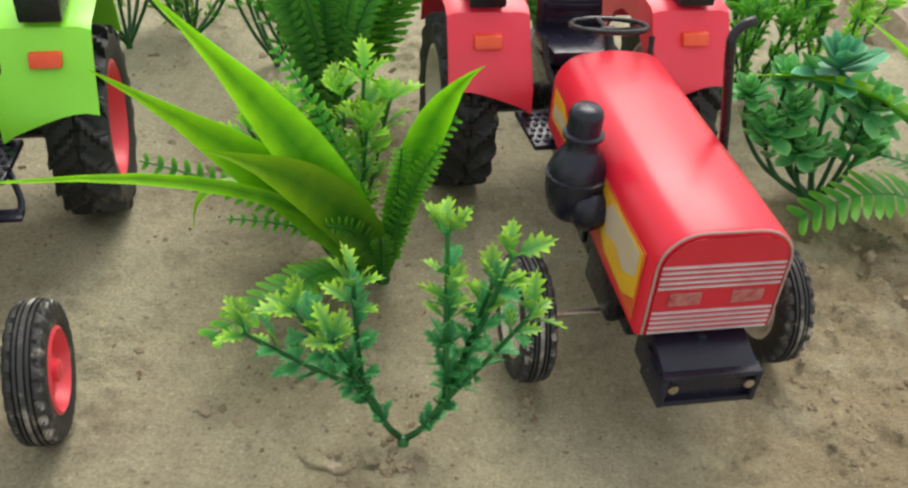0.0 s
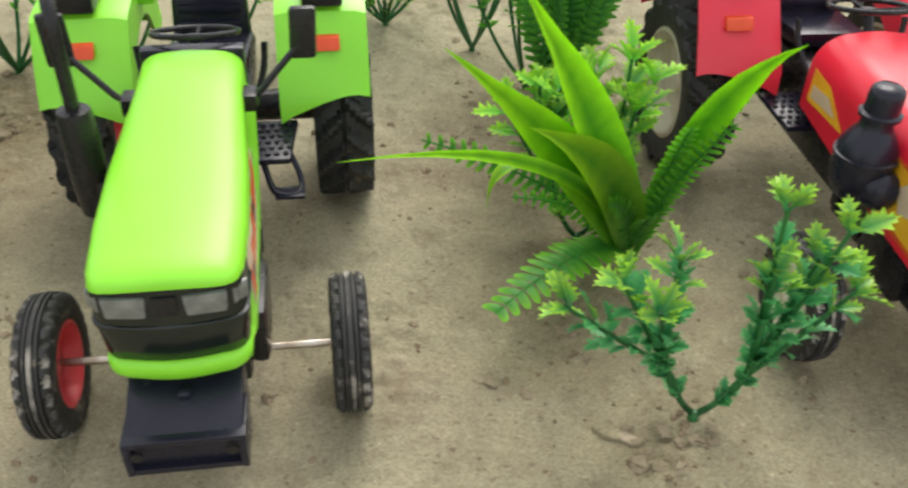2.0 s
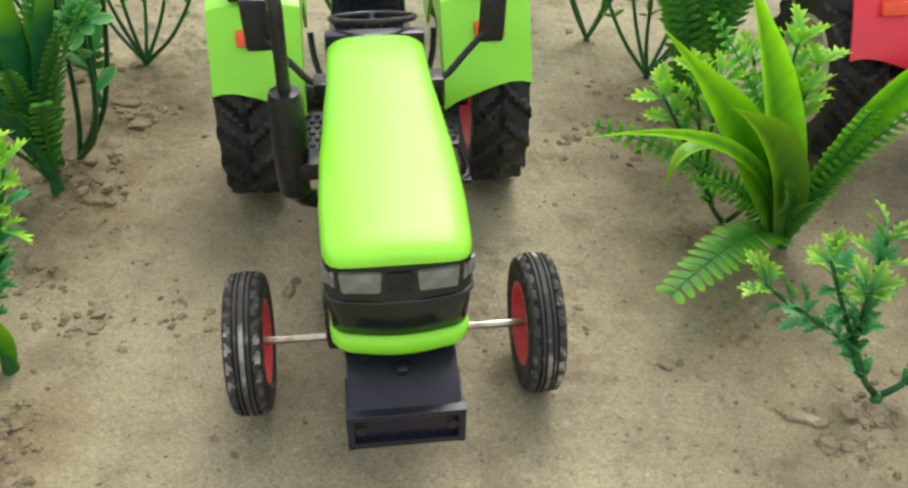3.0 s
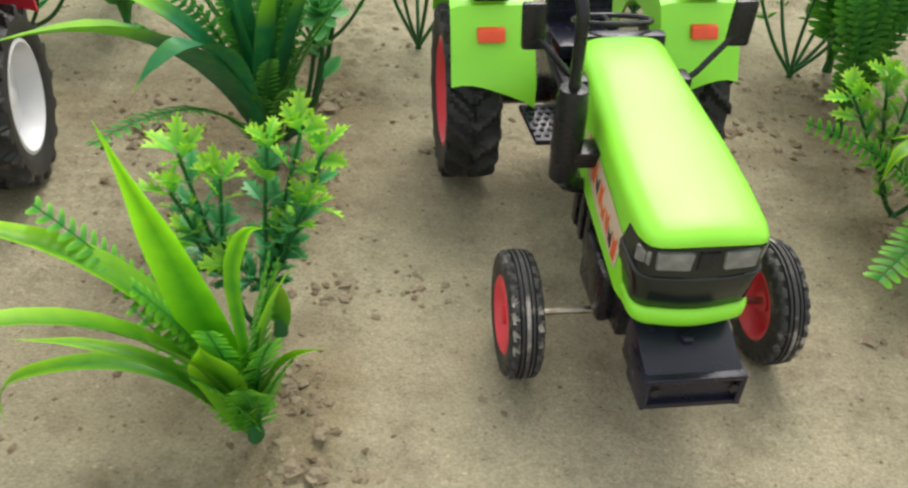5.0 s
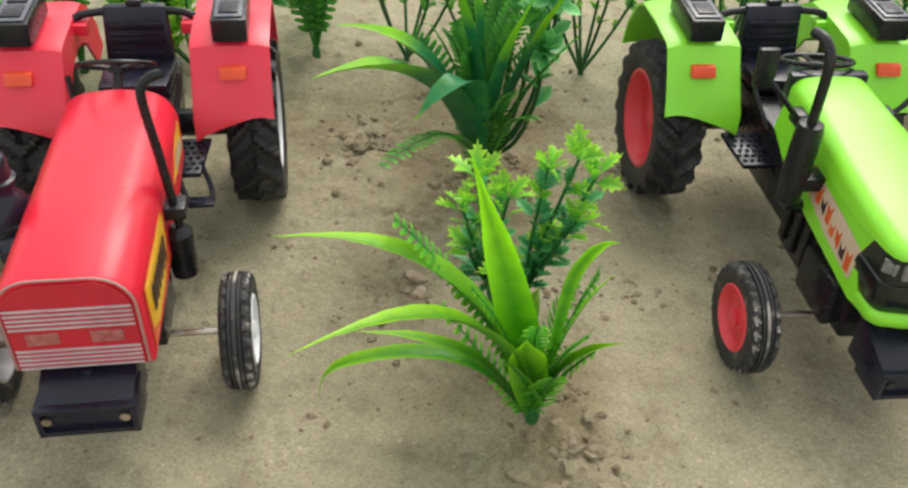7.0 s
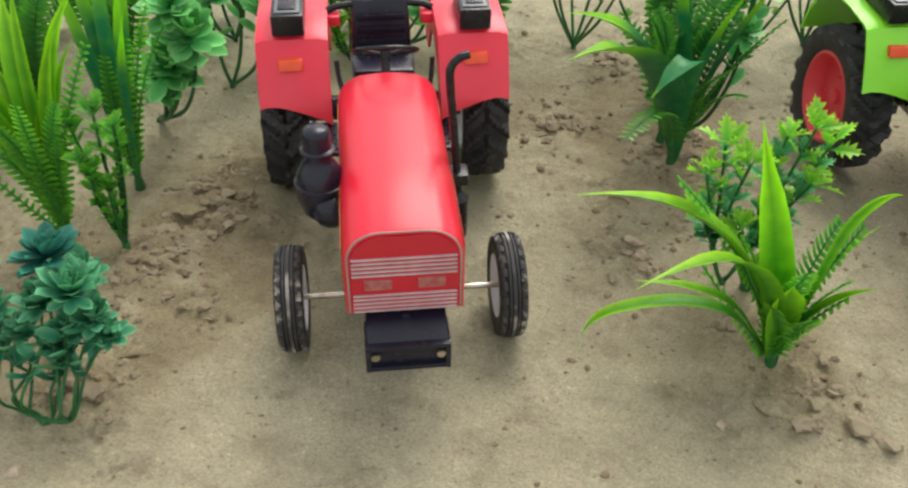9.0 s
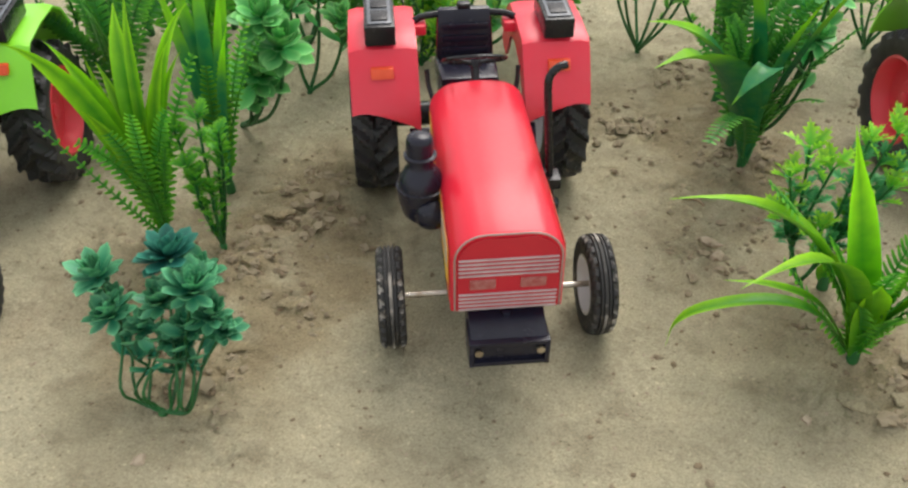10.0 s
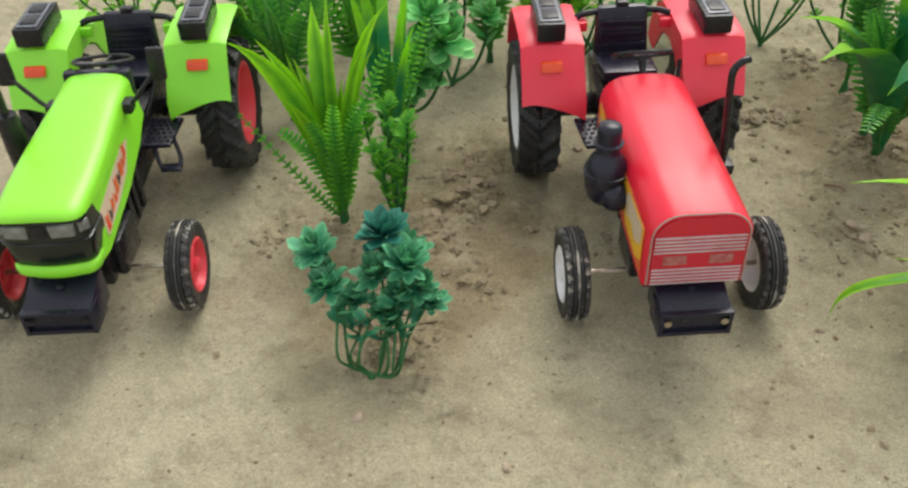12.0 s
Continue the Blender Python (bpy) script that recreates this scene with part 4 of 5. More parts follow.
def root(p, r=0.24, h=0.8):
    part("root_stub", lathe(bmesh.new(), [(r * 0.9, -0.6), (r, 0.1), (r * 0.8, h * 0.6), (r * 0.45, h)], 10, "z"), STEM, p)


def strap_plant(x, y, blades, fronds, mat, fern, label, name="strap_leaf_plant", face=(0, 0, 1), close=3.3):
    """blades: az, reach, tip, rise, width; fronds: az, reach, tip, rise, leaflet length; face: where the leaves turn their upper side."""
    p = plant(name, x, y, label, "plants between the tractors")
    root(p)
    for az, reach, tip, rise, width in blades:
        part("leaf", blade_mesh(arc(az, reach, tip, rise, 12, random.uniform(-0.3, 0.3)), width, mat, random.uniform(0.3, 0.5), twist=random.uniform(-14, 14), power=3.2 if mat is BLADE_BLUE else 1.4, face=face), None, p)
    for az, reach, tip, rise, length in fronds:
        part("frond", frond_mesh(arc(az, reach, tip, rise, 12, random.uniform(-0.3, 0.3)), length * (1 if close > 3 else 0.62), fern, pairs=max(11, int(math.hypot(reach, tip) * close * 0.95)), face=face, bright=random.uniform(0.7, 1.0)), None, p)
    return p


def hooked_leaf(p, az, shape, width, mat):
    """A narrow leaf whose end turns down; shape: distance out and height, step by step."""
    c, s = math.cos(radians(az)), math.sin(radians(az))
    part("leaf", blade_mesh(bend([(c * r, s * r, z) for r, z in shape], 5), width, mat, 0.25, widest=0.4), None, p)


def place_leaf(mesh, parent, at, direction, size, roll=0.0):
    d = Vector(direction).normalized()
    q = d.to_track_quat("Y", "Z").to_matrix().to_4x4()
    return part("leaf", mesh, None, parent, m=Matrix.Translation(Vector(at) * CM) @ q @ pose(0, 0, 0, 0, roll, 0) @ Matrix.Diagonal((size, size, size, 1)))


def sprig(p, line, r, mesh, low_mesh, size, top_leaves=6, tiers=((1.0, 1.0), (0.84, 0.95), (0.68, 0.8), (0.52, 0.65), (0.38, 0.5))):
    """A stem with whorls of toothed leaves: the bright ones at its end, smaller and deeper ones below (share of the way, size)."""
    st = stem_part(p, line, r, r * 0.55)
    n = len(line) - 1
    for rank, (share, scale) in enumerate(tiers):
        i = max(1, round(share * n))
        d = (line[i] - line[i - 1]).normalized()
        side = d.orthogonal().normalized()
        count = top_leaves if rank == 0 else random.choice((4, 5)) if rank < 5 else 3
        for k in range(count):
            a = k * 2 * math.pi / count + random.uniform(-0.4, 0.4) + rank
            out = Matrix.Rotation(a, 3, d) @ side
            place_leaf(mesh if rank == 0 or (rank == 1 and k % 2) else low_mesh, st, line[i] - d * random.uniform(0, 0.35), out * random.uniform(0.6, 1.1) + d * random.uniform(0.4, 1.1), size * scale * random.uniform(0.8, 1.2), random.uniform(-35, 35))
    return st


def sprig_plant(x, y, arms, mesh, low_mesh, size, label, fork=0.0, r=0.1, name="jagged_leaf_plant", bare=0.3, group="plants between the tractors"):
    """arms: az, reach, height of each branch end; fork: how far out the two main stems bow before they branch."""
    p = plant(name, x, y, label, group)
    root(p, 0.16, 0.25)
    for az, reach, h in arms:
        c, s = math.cos(radians(az)), math.sin(radians(az))
        j = random.uniform(-0.25, 0.25)
        if fork:
            e = 1 if c > 0 else -1
            line = bend([(0, 0, 0.1), (e * fork * 0.45, 0.05, 0.55), (e * fork, 0.1, 1.6), ((e * fork + c * reach) * 0.5 + j * 0.3, s * reach * 0.5, 1.6 + (h - 1.6) * 0.5), (c * reach, s * reach, h)], 5)
        else:
            line = bend([(0, 0, 0.1), (c * reach * 0.45 + j * 0.4, s * reach * 0.45, h * 0.3), (c * reach * 0.85, s * reach * 0.85 + j, h * 0.7), (c * reach, s * reach, h)], 5)
        sprig(p, line, r, mesh, low_mesh, size, tiers=[t for t in ((1.0, 1.0), (0.9, 0.95), (0.8, 0.85), (0.7, 0.75), (0.6, 0.65), (0.48, 0.55), (0.36, 0.5), (0.24, 0.42)) if t[0] > bare])
    return p


def rosette(st, at, direction, size, mesh, layers=((4, 0.35, 0.6), (6, 0.75, 0.75), (8, 1.12, 0.85), (7, 1.6, 0.95))):
    d = Vector(direction).normalized()
    side = d.orthogonal().normalized()
    for count, open_to, scale in layers:
        for k in range(count):
            a = (k + random.uniform(-0.3, 0.3)) * 2 * math.pi / count + open_to * 2
            tip_out = open_to + random.uniform(-0.3, 0.3)
            out = Matrix.Rotation(a, 3, d) @ side
            v = out * math.sin(tip_out) + d * math.cos(tip_out)
            m = Vector(at) + d * (0.18 * (1.2 - open_to)) * size
            q = v.to_track_quat("Y", "Z").to_matrix()
            # the cupped face turns to the rosette's middle
            inward = (d - v * d.dot(v)).normalized() if abs(d.dot(v)) < 0.999 else side
            right = v.cross(inward).normalized()
            q = Matrix((right, v, inward)).transposed().to_4x4()
            f = size * scale * random.uniform(0.7, 1.2)
            part("leaf", mesh, None, st, m=Matrix.Translation(m * CM) @ q @ Matrix.Diagonal((f, f, f, 1)))


def rosette_plant(x, y, heads, mesh, label, size=1.1, r=0.11, loose=3, fork=0.0, group="succulent plants", full=False, crown=None):
    """heads: az, reach, height, size factor; crown: leaf mesh of the highest head, where it differs."""
    p = plant("succulent_plant", x, y, label, group)
    root(p, 0.16, 0.25)
    top = max(q[2] for q in heads)
    for turn, (az, reach, h, k) in enumerate(heads):
        c, s = math.cos(radians(az)), math.sin(radians(az))
        if fork:
            e = (-1 if az > 92 else 1) * (1.0, 0.55, 0.85, 0.3)[turn % 4]
            line = bend([(0, 0, 0.1), (e * fork * 0.8, 0.1, 0.25), (e * fork, 0.3 + 0.5 * (turn % 3 - 1), 1.2), (e * fork * 0.3 + c * reach * 0.5, s * reach * 0.6, h * 0.6), (c * reach, s * reach, h)], 5)
        else:
            line = bend([(0, 0, 0.1), (c * reach * 0.6, s * reach * 0.6, h * 0.25), (c * reach * 0.95, s * reach * 0.95, h * 0.65), (c * reach, s * reach, h)], 5)
        st = stem_part(p, line, r, r * 0.7)
        rosette(st, line[-1], (c * 0.25, s * 0.25 - 0.25, 1), size * k, crown if crown and h == top else mesh, *([((4, 0.3, 0.65), (7, 0.65, 0.8), (9, 1.0, 0.95), (9, 1.35, 1.0), (7, 1.75, 0.95))] if full else []))
        for i in range(loose):
            q = line[min(len(line) - 2, int(len(line) * (0.62 + 0.3 * (i % 4) / 4)))]
            a = random.uniform(0, 6.28)
            place_leaf(mesh, st, q, (math.cos(a), math.sin(a), 0.5), size * k * random.uniform(0.8, 1.15), random.uniform(-30, 30))
    return p


def bushy_fern(x, y, n, height, spread, mat, length, label, az0=0, group="plants in the back row"):
    """A tuft of upright fronds."""
    p = plant("fern_plant", x, y, label, group)
    root(p)
    for k in range(n):
        az = az0 + 360 * k / n + random.uniform(-18, 18)
        h = height * random.uniform(0.75, 1.08)
        reach = spread * random.uniform(0.35, 1.1)
        part("frond", frond_mesh(arc(az, reach, h, h * 0.75, 11, random.uniform(-0.4, 0.4)), length, mat, pairs=int(h * 2.7), bright=random.uniform(0.5, 1.0), face=(random.uniform(-0.7, 0.7), -0.8, 0.5)), None, p)
    return p


# row between the first red and the first green tractor
sprig_plant(-0.2, 19.2, [(-172, 3.9, 3.9), (-165, 2.7, 5.0), (-178, 1.3, 5.5), (-150, 1.9, 4.4), (10, 0.8, 6.9), (4, 2.3, 6.5), (2, 2.9, 4.9), (12, 2.0, 5.6), (-8, 0.9, 5.3)], JAG_M, JAG_BLUE_M, 0.76,
            "forked plastic sprig with green toothed leaves and yellow tips", fork=1.0, bare=0.3)
broad_plant = strap_plant(-1.8, 26.2, [(-126, 7.2, 11.9, 5.0, 1.5), (-133, 8.2, 10.0, 4.4, 1.5), (-49, 4.3, 9.6, 7.0, 1.05), (-126, 12.1, 9.2, 6.4, 0.42), (-124, 6.4, 7.8, 4.8, 1.5), (-20, 1.8, 6.2, 3.4, 0.5)],
            [(-165, 7.0, 5.0, 3.0, 0.9), (-70, 2.2, 6.4, 3.8, 0.75), (-52, 3.0, 6.8, 3.6, 0.8), (-28, 2.4, 7.0, 4.0, 0.75), (-130, 4.2, 7.2, 4.2, 0.75), (-112, 3.2, 4.2, 2.8, 0.75), (-142, 5.0, 4.2, 2.8, 0.6), (-85, 2.2, 3.4, 2.2, 0.7), (160, 3.8, 7.4, 4.5, 0.7)],
            BLADE, FERN, "plastic plant with broad strap leaves and fern fronds", face=(0.1, -0.8, 0.6), close=2.95)
hooked_leaf(broad_plant, -140, [(0, 0), (2.2, 3.4), (4.0, 5.0), (5.2, 5.4), (5.8, 5.1), (6.0, 4.3)], 0.6, BLADE)
part("frond", frond_mesh(arc(-128, 6.6, 1.6, 2.6, 14), 0.95, FERN, pairs=20, lobe=0.4, fill=0.55, bright=1.0), None, broad_plant)
sprig_plant(-3.6, 27.2, [(171, 2.8, 4.6), (160, 1.9, 5.4), (-168, 1.2, 5.8), (20, 1.0, 6.8), (12, 1.8, 6.2), (-30, 1.4, 5.6), (90, 1.5, 5.6)], JAG_LIME_M, JAG_M, 0.9,
            "green plastic sprig with pale lime toothed tips", fork=0.9)
# row between the green and the second red tractor
front_plant = strap_plant(-23.2, 12.3, [(-168, 7.6, 7.0, 7.6, 1.05), (-132, 8.0, 7.4, 7.8, 1.0), (-15, 2.4, 4.4, 3.6, 0.45), (-14, 1.7, 6.6, 4.4, 0.6)],
            [(-177, 4.4, 7.2, 4.0, 0.7), (170, 3.2, 3.6, 0.6, 0.6), (-16, 1.3, 6.5, 3.6, 0.75), (30, 0.9, 6.0, 3.6, 0.7), (-95, 1.4, 5.2, 3.4, 0.6), (-160, 2.2, 5.6, 3.2, 0.7), (-40, 1.6, 4.8, 3.2, 0.6), (-120, 1.6, 3.6, 2.0, 0.7), (-70, 1.5, 3.4, 1.9, 0.7), (180, 2.6, 4.8, 2.6, 0.7), (-20, 1.6, 3.8, 2.0, 0.7)],
            BLADE, FERN, "plastic plant with curling strap leaves and small fronds", name="strap_leaf_plant")
for points, width, widest in (([(0, 0, 0), (-0.5, -0.1, 3.0), (-1.4, -0.2, 6.4), (-2.4, -0.2, 9.6)], 1.15, 0.42), ([(0, 0, 0), (-0.15, -0.4, 1.4), (-0.3, -0.7, 2.9), (-0.4, -1.1, 4.0), (-0.4, -1.3, 4.6)], 1.15, 0.55),
                              ([(0, 0, 0), (0.3, -0.5, 3.4), (0.5, -1.0, 6.4), (0.8, -1.2, 7.6), (1.2, -1.4, 8.3), (1.6, -1.5, 8.5)], 0.36, 0.5)):
    part("leaf", blade_mesh(bend(points, 5), width, BLADE, 0.25, widest=widest, face=(0.2, -1.0, 0.3)), None, front_plant)
hooked_leaf(front_plant, -171, [(0, 0), (1.8, 2.1), (3.6, 2.6), (5.6, 2.1), (6.5, 1.3), (6.7, 0.1)], 0.6, BLADE)
hooked_leaf(front_plant, -165, [(0, 0), (1.8, 2.6), (3.6, 3.6), (5.4, 3.9)], 0.5, BLADE)
sprig_plant(-24.8, 16.5, [(-156, 1.7, 5.4), (-151, 1.3, 6.6), (-105, 0.5, 5.9), (18, 1.0, 6.7), (15, 1.9, 7.0), (9, 2.5, 6.6), (-4, 2.1, 5.2), (-170, 1.4, 3.6), (-90, 0.7, 3.2), (10, 1.3, 3.8)], JAG_LIME_M, JAG_BLUE_M, 0.86,
            "plastic sprig with bright lime jagged leaves", fork=0.6, bare=0.55)
teal_plant = strap_plant(-27.0, 24.7, [(-123, 8.6, 8.1, 7.8, 2.1), (-154, 5.9, 7.8, 7.4, 1.3), (-145, 2.4, 10.8, 7.5, 1.1), (-175, 1.2, 11.6, 7.0, 1.0), (-43, 2.5, 9.6, 6.0, 0.9), (-12, 3.6, 10.6, 6.0, 0.9)],
            [(-107, 7.9, 5.4, 5.4, 1.0), (-139, 4.0, 6.8, 4.4, 0.9), (-25, 3.0, 7.0, 4.4, 0.8), (-10, 3.4, 7.6, 4.6, 0.8), (-61, 2.8, 6.0, 4.4, 0.8), (37, 2.6, 8.0, 5.0, 0.8), (-48, 3.4, 5.0, 4.4, 0.8), (-150, 2.4, 7.6, 5.0, 0.8), (-75, 1.8, 4.2, 3.0, 0.8)],
            BLADE_BLUE, FERN_DARK, "plastic plant with two-tone teal and lime strap leaves", close=2.95)
part("leaf", blade_mesh(bend([(0, 0, 0), (-0.1, -2.0, 5.2), (-0.3, -4.4, 7.2), (-1.0, -5.4, 7.0), (-1.6, -6.0, 6.3)], 5), 1.0, BLADE_BLUE, 0.3, widest=0.45, turns=0.86), None, teal_plant)
strap_plant(-23.9, 16.4, [(-60, 0.7, 2.7, 1.4, 0.9)], [], BLADE, FERN, "single yellow-green plastic leaf stuck in the sand", name="single_leaf")
bushy_fern(-27.6, 26.0, 12, 7.5, 2.6, FERN_DARK, 0.6, "bushy green plastic fern among strap leaves", group="plants between the tractors")
rosette_plant(-27.1, 26.6, [(11, 1.5, 7.0, 1.0), (-19, 2.3, 8.2, 1.1), (-9, 0.8, 9.0, 1.0), (-28, 2.4, 6.2, 0.95), (5, 2.4, 9.4, 1.0)], PETAL_M, "green plastic succulent on upright stems")
# row between the second red and the second green tractor
rosette_plant(-46.4, 4.2, [(142, 3.3, 4.0, 1.0), (92, 2.6, 4.9, 1.05), (60, 2.1, 4.3, 1.1), (98, 1.9, 3.5, 0.85), (50, 2.4, 3.3, 0.85), (146, 2.4, 3.0, 0.8), (74, 2.8, 4.2, 1.0), (66, 1.7, 2.8, 0.8), (44, 2.6, 2.7, 0.75), (122, 1.8, 2.4, 0.75), (140, 3.0, 2.9, 0.75), (84, 1.4, 2.2, 0.7)], PETAL_TEAL_M, "teal green plastic succulent on looped stems", 1.04, r=0.065, loose=4, fork=1.2, full=True, crown=PETAL_BLUE_M)
strap_plant(-51.0, 13.2, [(-144, 3.8, 9.9, 8.5, 0.95), (121, 2.6, 9.7, 8.5, 1.0), (168, 2.0, 8.3, 4.3, 0.7), (150, 2.4, 7.6, 5.6, 0.75), (27, 2.8, 10.5, 9.0, 0.55), (40, 2.2, 8.4, 6.8, 0.45), (75, 1.0, 7.0, 4.4, 0.8), (-170, 2.8, 9.2, 6.8, 0.75), (100, 1.6, 10.6, 8.0, 0.5), (10, 2.0, 9.4, 7.4, 0.5), (-120, 2.2, 7.4, 5.6, 0.6)],
            [(-165, 4.0, 5.9, 1.4, 0.5), (-100, 1.6, 6.2, 4.2, 0.8), (-60, 1.8, 7.2, 4.6, 0.8), (-20, 2.0, 7.0, 4.6, 0.75), (-130, 2.4, 5.8, 4.2, 0.8), (-150, 2.0, 5.0, 3.2, 0.6), (-75, 1.6, 4.6, 3.2, 0.6), (-30, 1.8, 5.4, 3.4, 0.6), (-10, 1.6, 5.6, 4.0, 0.7), (30, 2.6, 8.4, 5.0, 0.7), (0, 1.2, 6.4, 4.4, 0.7)],
            BLADE, FERN, "plastic plant with upright lime-edged strap leaves", face=(0.3, -0.85, 0.45), close=2.95)
sprig_plant(-48.2, 12.9, [(160, 1.5, 5.2), (120, 0.9, 5.9), (60, 0.6, 4.6), (20, 0.7, 5.6), (200, 0.8, 4.2), (-60, 0.5, 3.4), (-120, 0.6, 3.8)], JAG_DEEP_M, JAG_DEEP_M, 0.66, "slender green plastic sprig with fine leaves", bare=0.15)
strap_plant(-49.8, 17.0, [(100, 1.4, 12.4, 7.0, 0.6), (60, 1.8, 11.2, 6.4, 0.5), (150, 2.0, 12.0, 6.6, 0.6), (-160, 1.6, 11.0, 6.4, 0.55), (20, 1.2, 10.6, 6.0, 0.5), (-30, 2.2, 9.0, 6.0, 0.4)], [(-20, 1.4, 7.6, 4.6, 0.7), (10, 2.0, 8.6, 5.0, 0.6), (-60, 1.2, 7.0, 4.4, 0.7), (20, 2.4, 7.6, 5.0, 0.35)],
            BLADE_BLUE, FERN, "tall plastic grass with narrow fronds", face=(0.3, -0.85, 0.45), close=2.95)
rosette_plant(-51.7, 22.5, [(-36, 2.4, 3.8, 1.1), (-23, 3.6, 5.5, 1.15), (-28, 2.9, 6.8, 1.05), (-40, 1.6, 2.7, 0.85), (-20, 2.2, 4.6, 0.8)], PETAL_M, "bright green plastic succulent with stacked rosettes", 1.4, full=True, loose=2)
rosette_plant(-49.6, 26.5, [(17, 2.0, 4.1, 1.0), (190, 0.5, 4.8, 1.0), (70, 1.4, 5.8, 0.9)], PETAL_M, "bright green plastic succulent behind the tractor", 1.25)
# beyond the first red tractor
rosette_plant(13.9, 33.3, [(165, 2.3, 2.7, 1.1), (157, 3.4, 3.7, 0.9), (110, 1.0, 5.3, 1.4), (0, 0.8, 4.2, 1.2), (170, 1.0, 2.2, 1.0), (60, 2.0, 3.4, 1.1), (140, 2.4, 4.4, 0.9), (150, 1.6, 3.4, 0.9), (30, 1.6, 2.4, 1.0), (90, 1.2, 1.6, 0.9)], PETAL_M, "green plastic succulent on a sand heap", 1.15, loose=7, crown=PETAL_TEAL_M)
side_plant = strap_plant(18.5, 31.3, [(158, 8.6, 4.4, 6.4, 1.3), (150, 5.6, 7.2, 5.6, 1.1), (120, 3.6, 10.6, 6.4, 1.6), (90, 3.0, 11.0, 6.6, 1.6)], [(140, 4.0, 2.0, 3.0, 1.0)], BLADE, FERN_DARK, "plastic plant with long arching lime strap leaves")
part("frond", frond_mesh(arc(185, 5.9, 0.8, 3.6, 12, start=0.45), 1.7, FERN, pairs=14, lobe=0.35, fill=0.5), None, side_plant)
sprig_plant(13.0, 42.0, [(a, 1.4 + 0.3 * (a % 7), 4.5 + 0.6 * (a % 5)) for a in (10, 55, 100, 148, 190, 236, 280, 322)], JAG_DEEP_M, JAG_DEEP_M, 0.85, "leafy green plastic sprig with fine leaves", group="plants in the back row", bare=0.2)
sprig_plant(17.0, 45.0, [(a, 1.4 + 0.3 * (a % 7), 4.0 + 0.6 * (a % 5)) for a in (10, 55, 100, 148, 190, 236, 280, 322)], JAG_LIME_M, JAG_LIME_M, 0.75, "leafy yellow-green plastic sprig with toothed leaves", group="plants in the back row", bare=0.2)
sprig_plant(-13.6, 43.0, [(a, 1.4 + 0.3 * (a % 7), 4.0 + 0.6 * (a % 5)) for a in (10, 55, 100, 148, 190, 236, 280, 322)], JAG_LIME_M, JAG_M, 0.85, "leafy yellow-green plastic sprig with toothed leaves", group="plants in the back row", bare=0.2)
strap_plant(21.0, 40.0, [(150, 5.0, 9.0, 7.0, 1.6), (120, 3.0, 11.0, 7.0, 1.6), (170, 4.0, 7.0, 6.0, 1.3)], [], BLADE, FERN_DARK, "broad lime strap leaves on a sand heap")
sprig_plant(11.5, 41.0, [(170, 2.0, 6.0), (90, 1.4, 7.6), (30, 2.0, 6.6), (-60, 1.2, 5.0), (140, 2.4, 8.4)], JAG_DEEP_M, JAG_DEEP_M, 0.85, "green plastic sprig with fine leaves", group="plants in the back row", bare=0.15)
sprig_plant(15.5, 41.5, [(170, 2.0, 7.0), (90, 1.4, 8.6), (30, 2.0, 7.6), (-60, 1.2, 6.0)], JAG_LIME_M, JAG_LIME_M, 0.8, "yellow-green plastic sprig with toothed leaves", group="plants in the back row")
# back row
bushy_fern(-4.9, 32.6, 20, 9.6, 3.2, FERN_DARK, 0.6, "dense dark green plastic fern tuft")
bushy_fern(-4.4, 38.6, 14, 9.0, 4.8, FERN, 1.05, "dense green plastic fern tuft")
bushy_fern(-28.3, 30.5, 7, 9.5, 2.2, FERN_DARK, 0.7, "upright dark green plastic fern")
bushy_fern(-37.5, 34.4, 12, 8.0, 4.2, FERN_DARK, 0.7, "spreading dark green plastic fern")
bushy_fern(-60.8, 26.4, 12, 9.0, 4.6, FERN, 1.0, "dense dark green plastic fern tuft")
bushy_fern(-44.9, 33.0, 9, 7.5, 3.4, FERN, 0.7, "spreading green plastic fern")
bushy_fern(-15.0, 45.0, 9, 8.5, 3.4, FERN, 0.7, "green plastic fern far behind the tractor")
bushy_fern(3.0, 46.0, 9, 8.5, 3.4, FERN_DARK, 0.7, "dark green plastic fern far behind the tractor")
rosette_plant(-51.6, 31.5, [(0, 1.0, 5.0, 1.0), (140, 1.8, 7.0, 1.0), (70, 2.0, 8.6, 0.9), (220, 1.4, 4.0, 0.9)], PETAL_M, "bright green plastic succulent with stacked rosettes", 1.25)
sprig_plant(-44.6, 31.0, [(-170, 1.6, 3.0), (-140, 0.8, 2.2), (160, 1.2, 4.2), (90, 0.8, 4.8), (20, 1.6, 3.4), (-30, 1.2, 2.4), (60, 2.0, 4.4)], JAG_LIME_M, JAG_LIME_M, 0.95, "low bright lime plastic sprig behind the tractor", group="plants in the back row", bare=0.2)
sprig_plant(-71.5, 28.6, [(a, 1.6 + 0.3 * (a % 7), 3.6 + 0.6 * (a % 5)) for a in (10, 55, 100, 148, 190, 236, 280, 322)], JAG_LIME_M, JAG_LIME_M, 0.9, "leafy lime plastic sprig behind the green tractor", group="plants in the back row", bare=0.2)
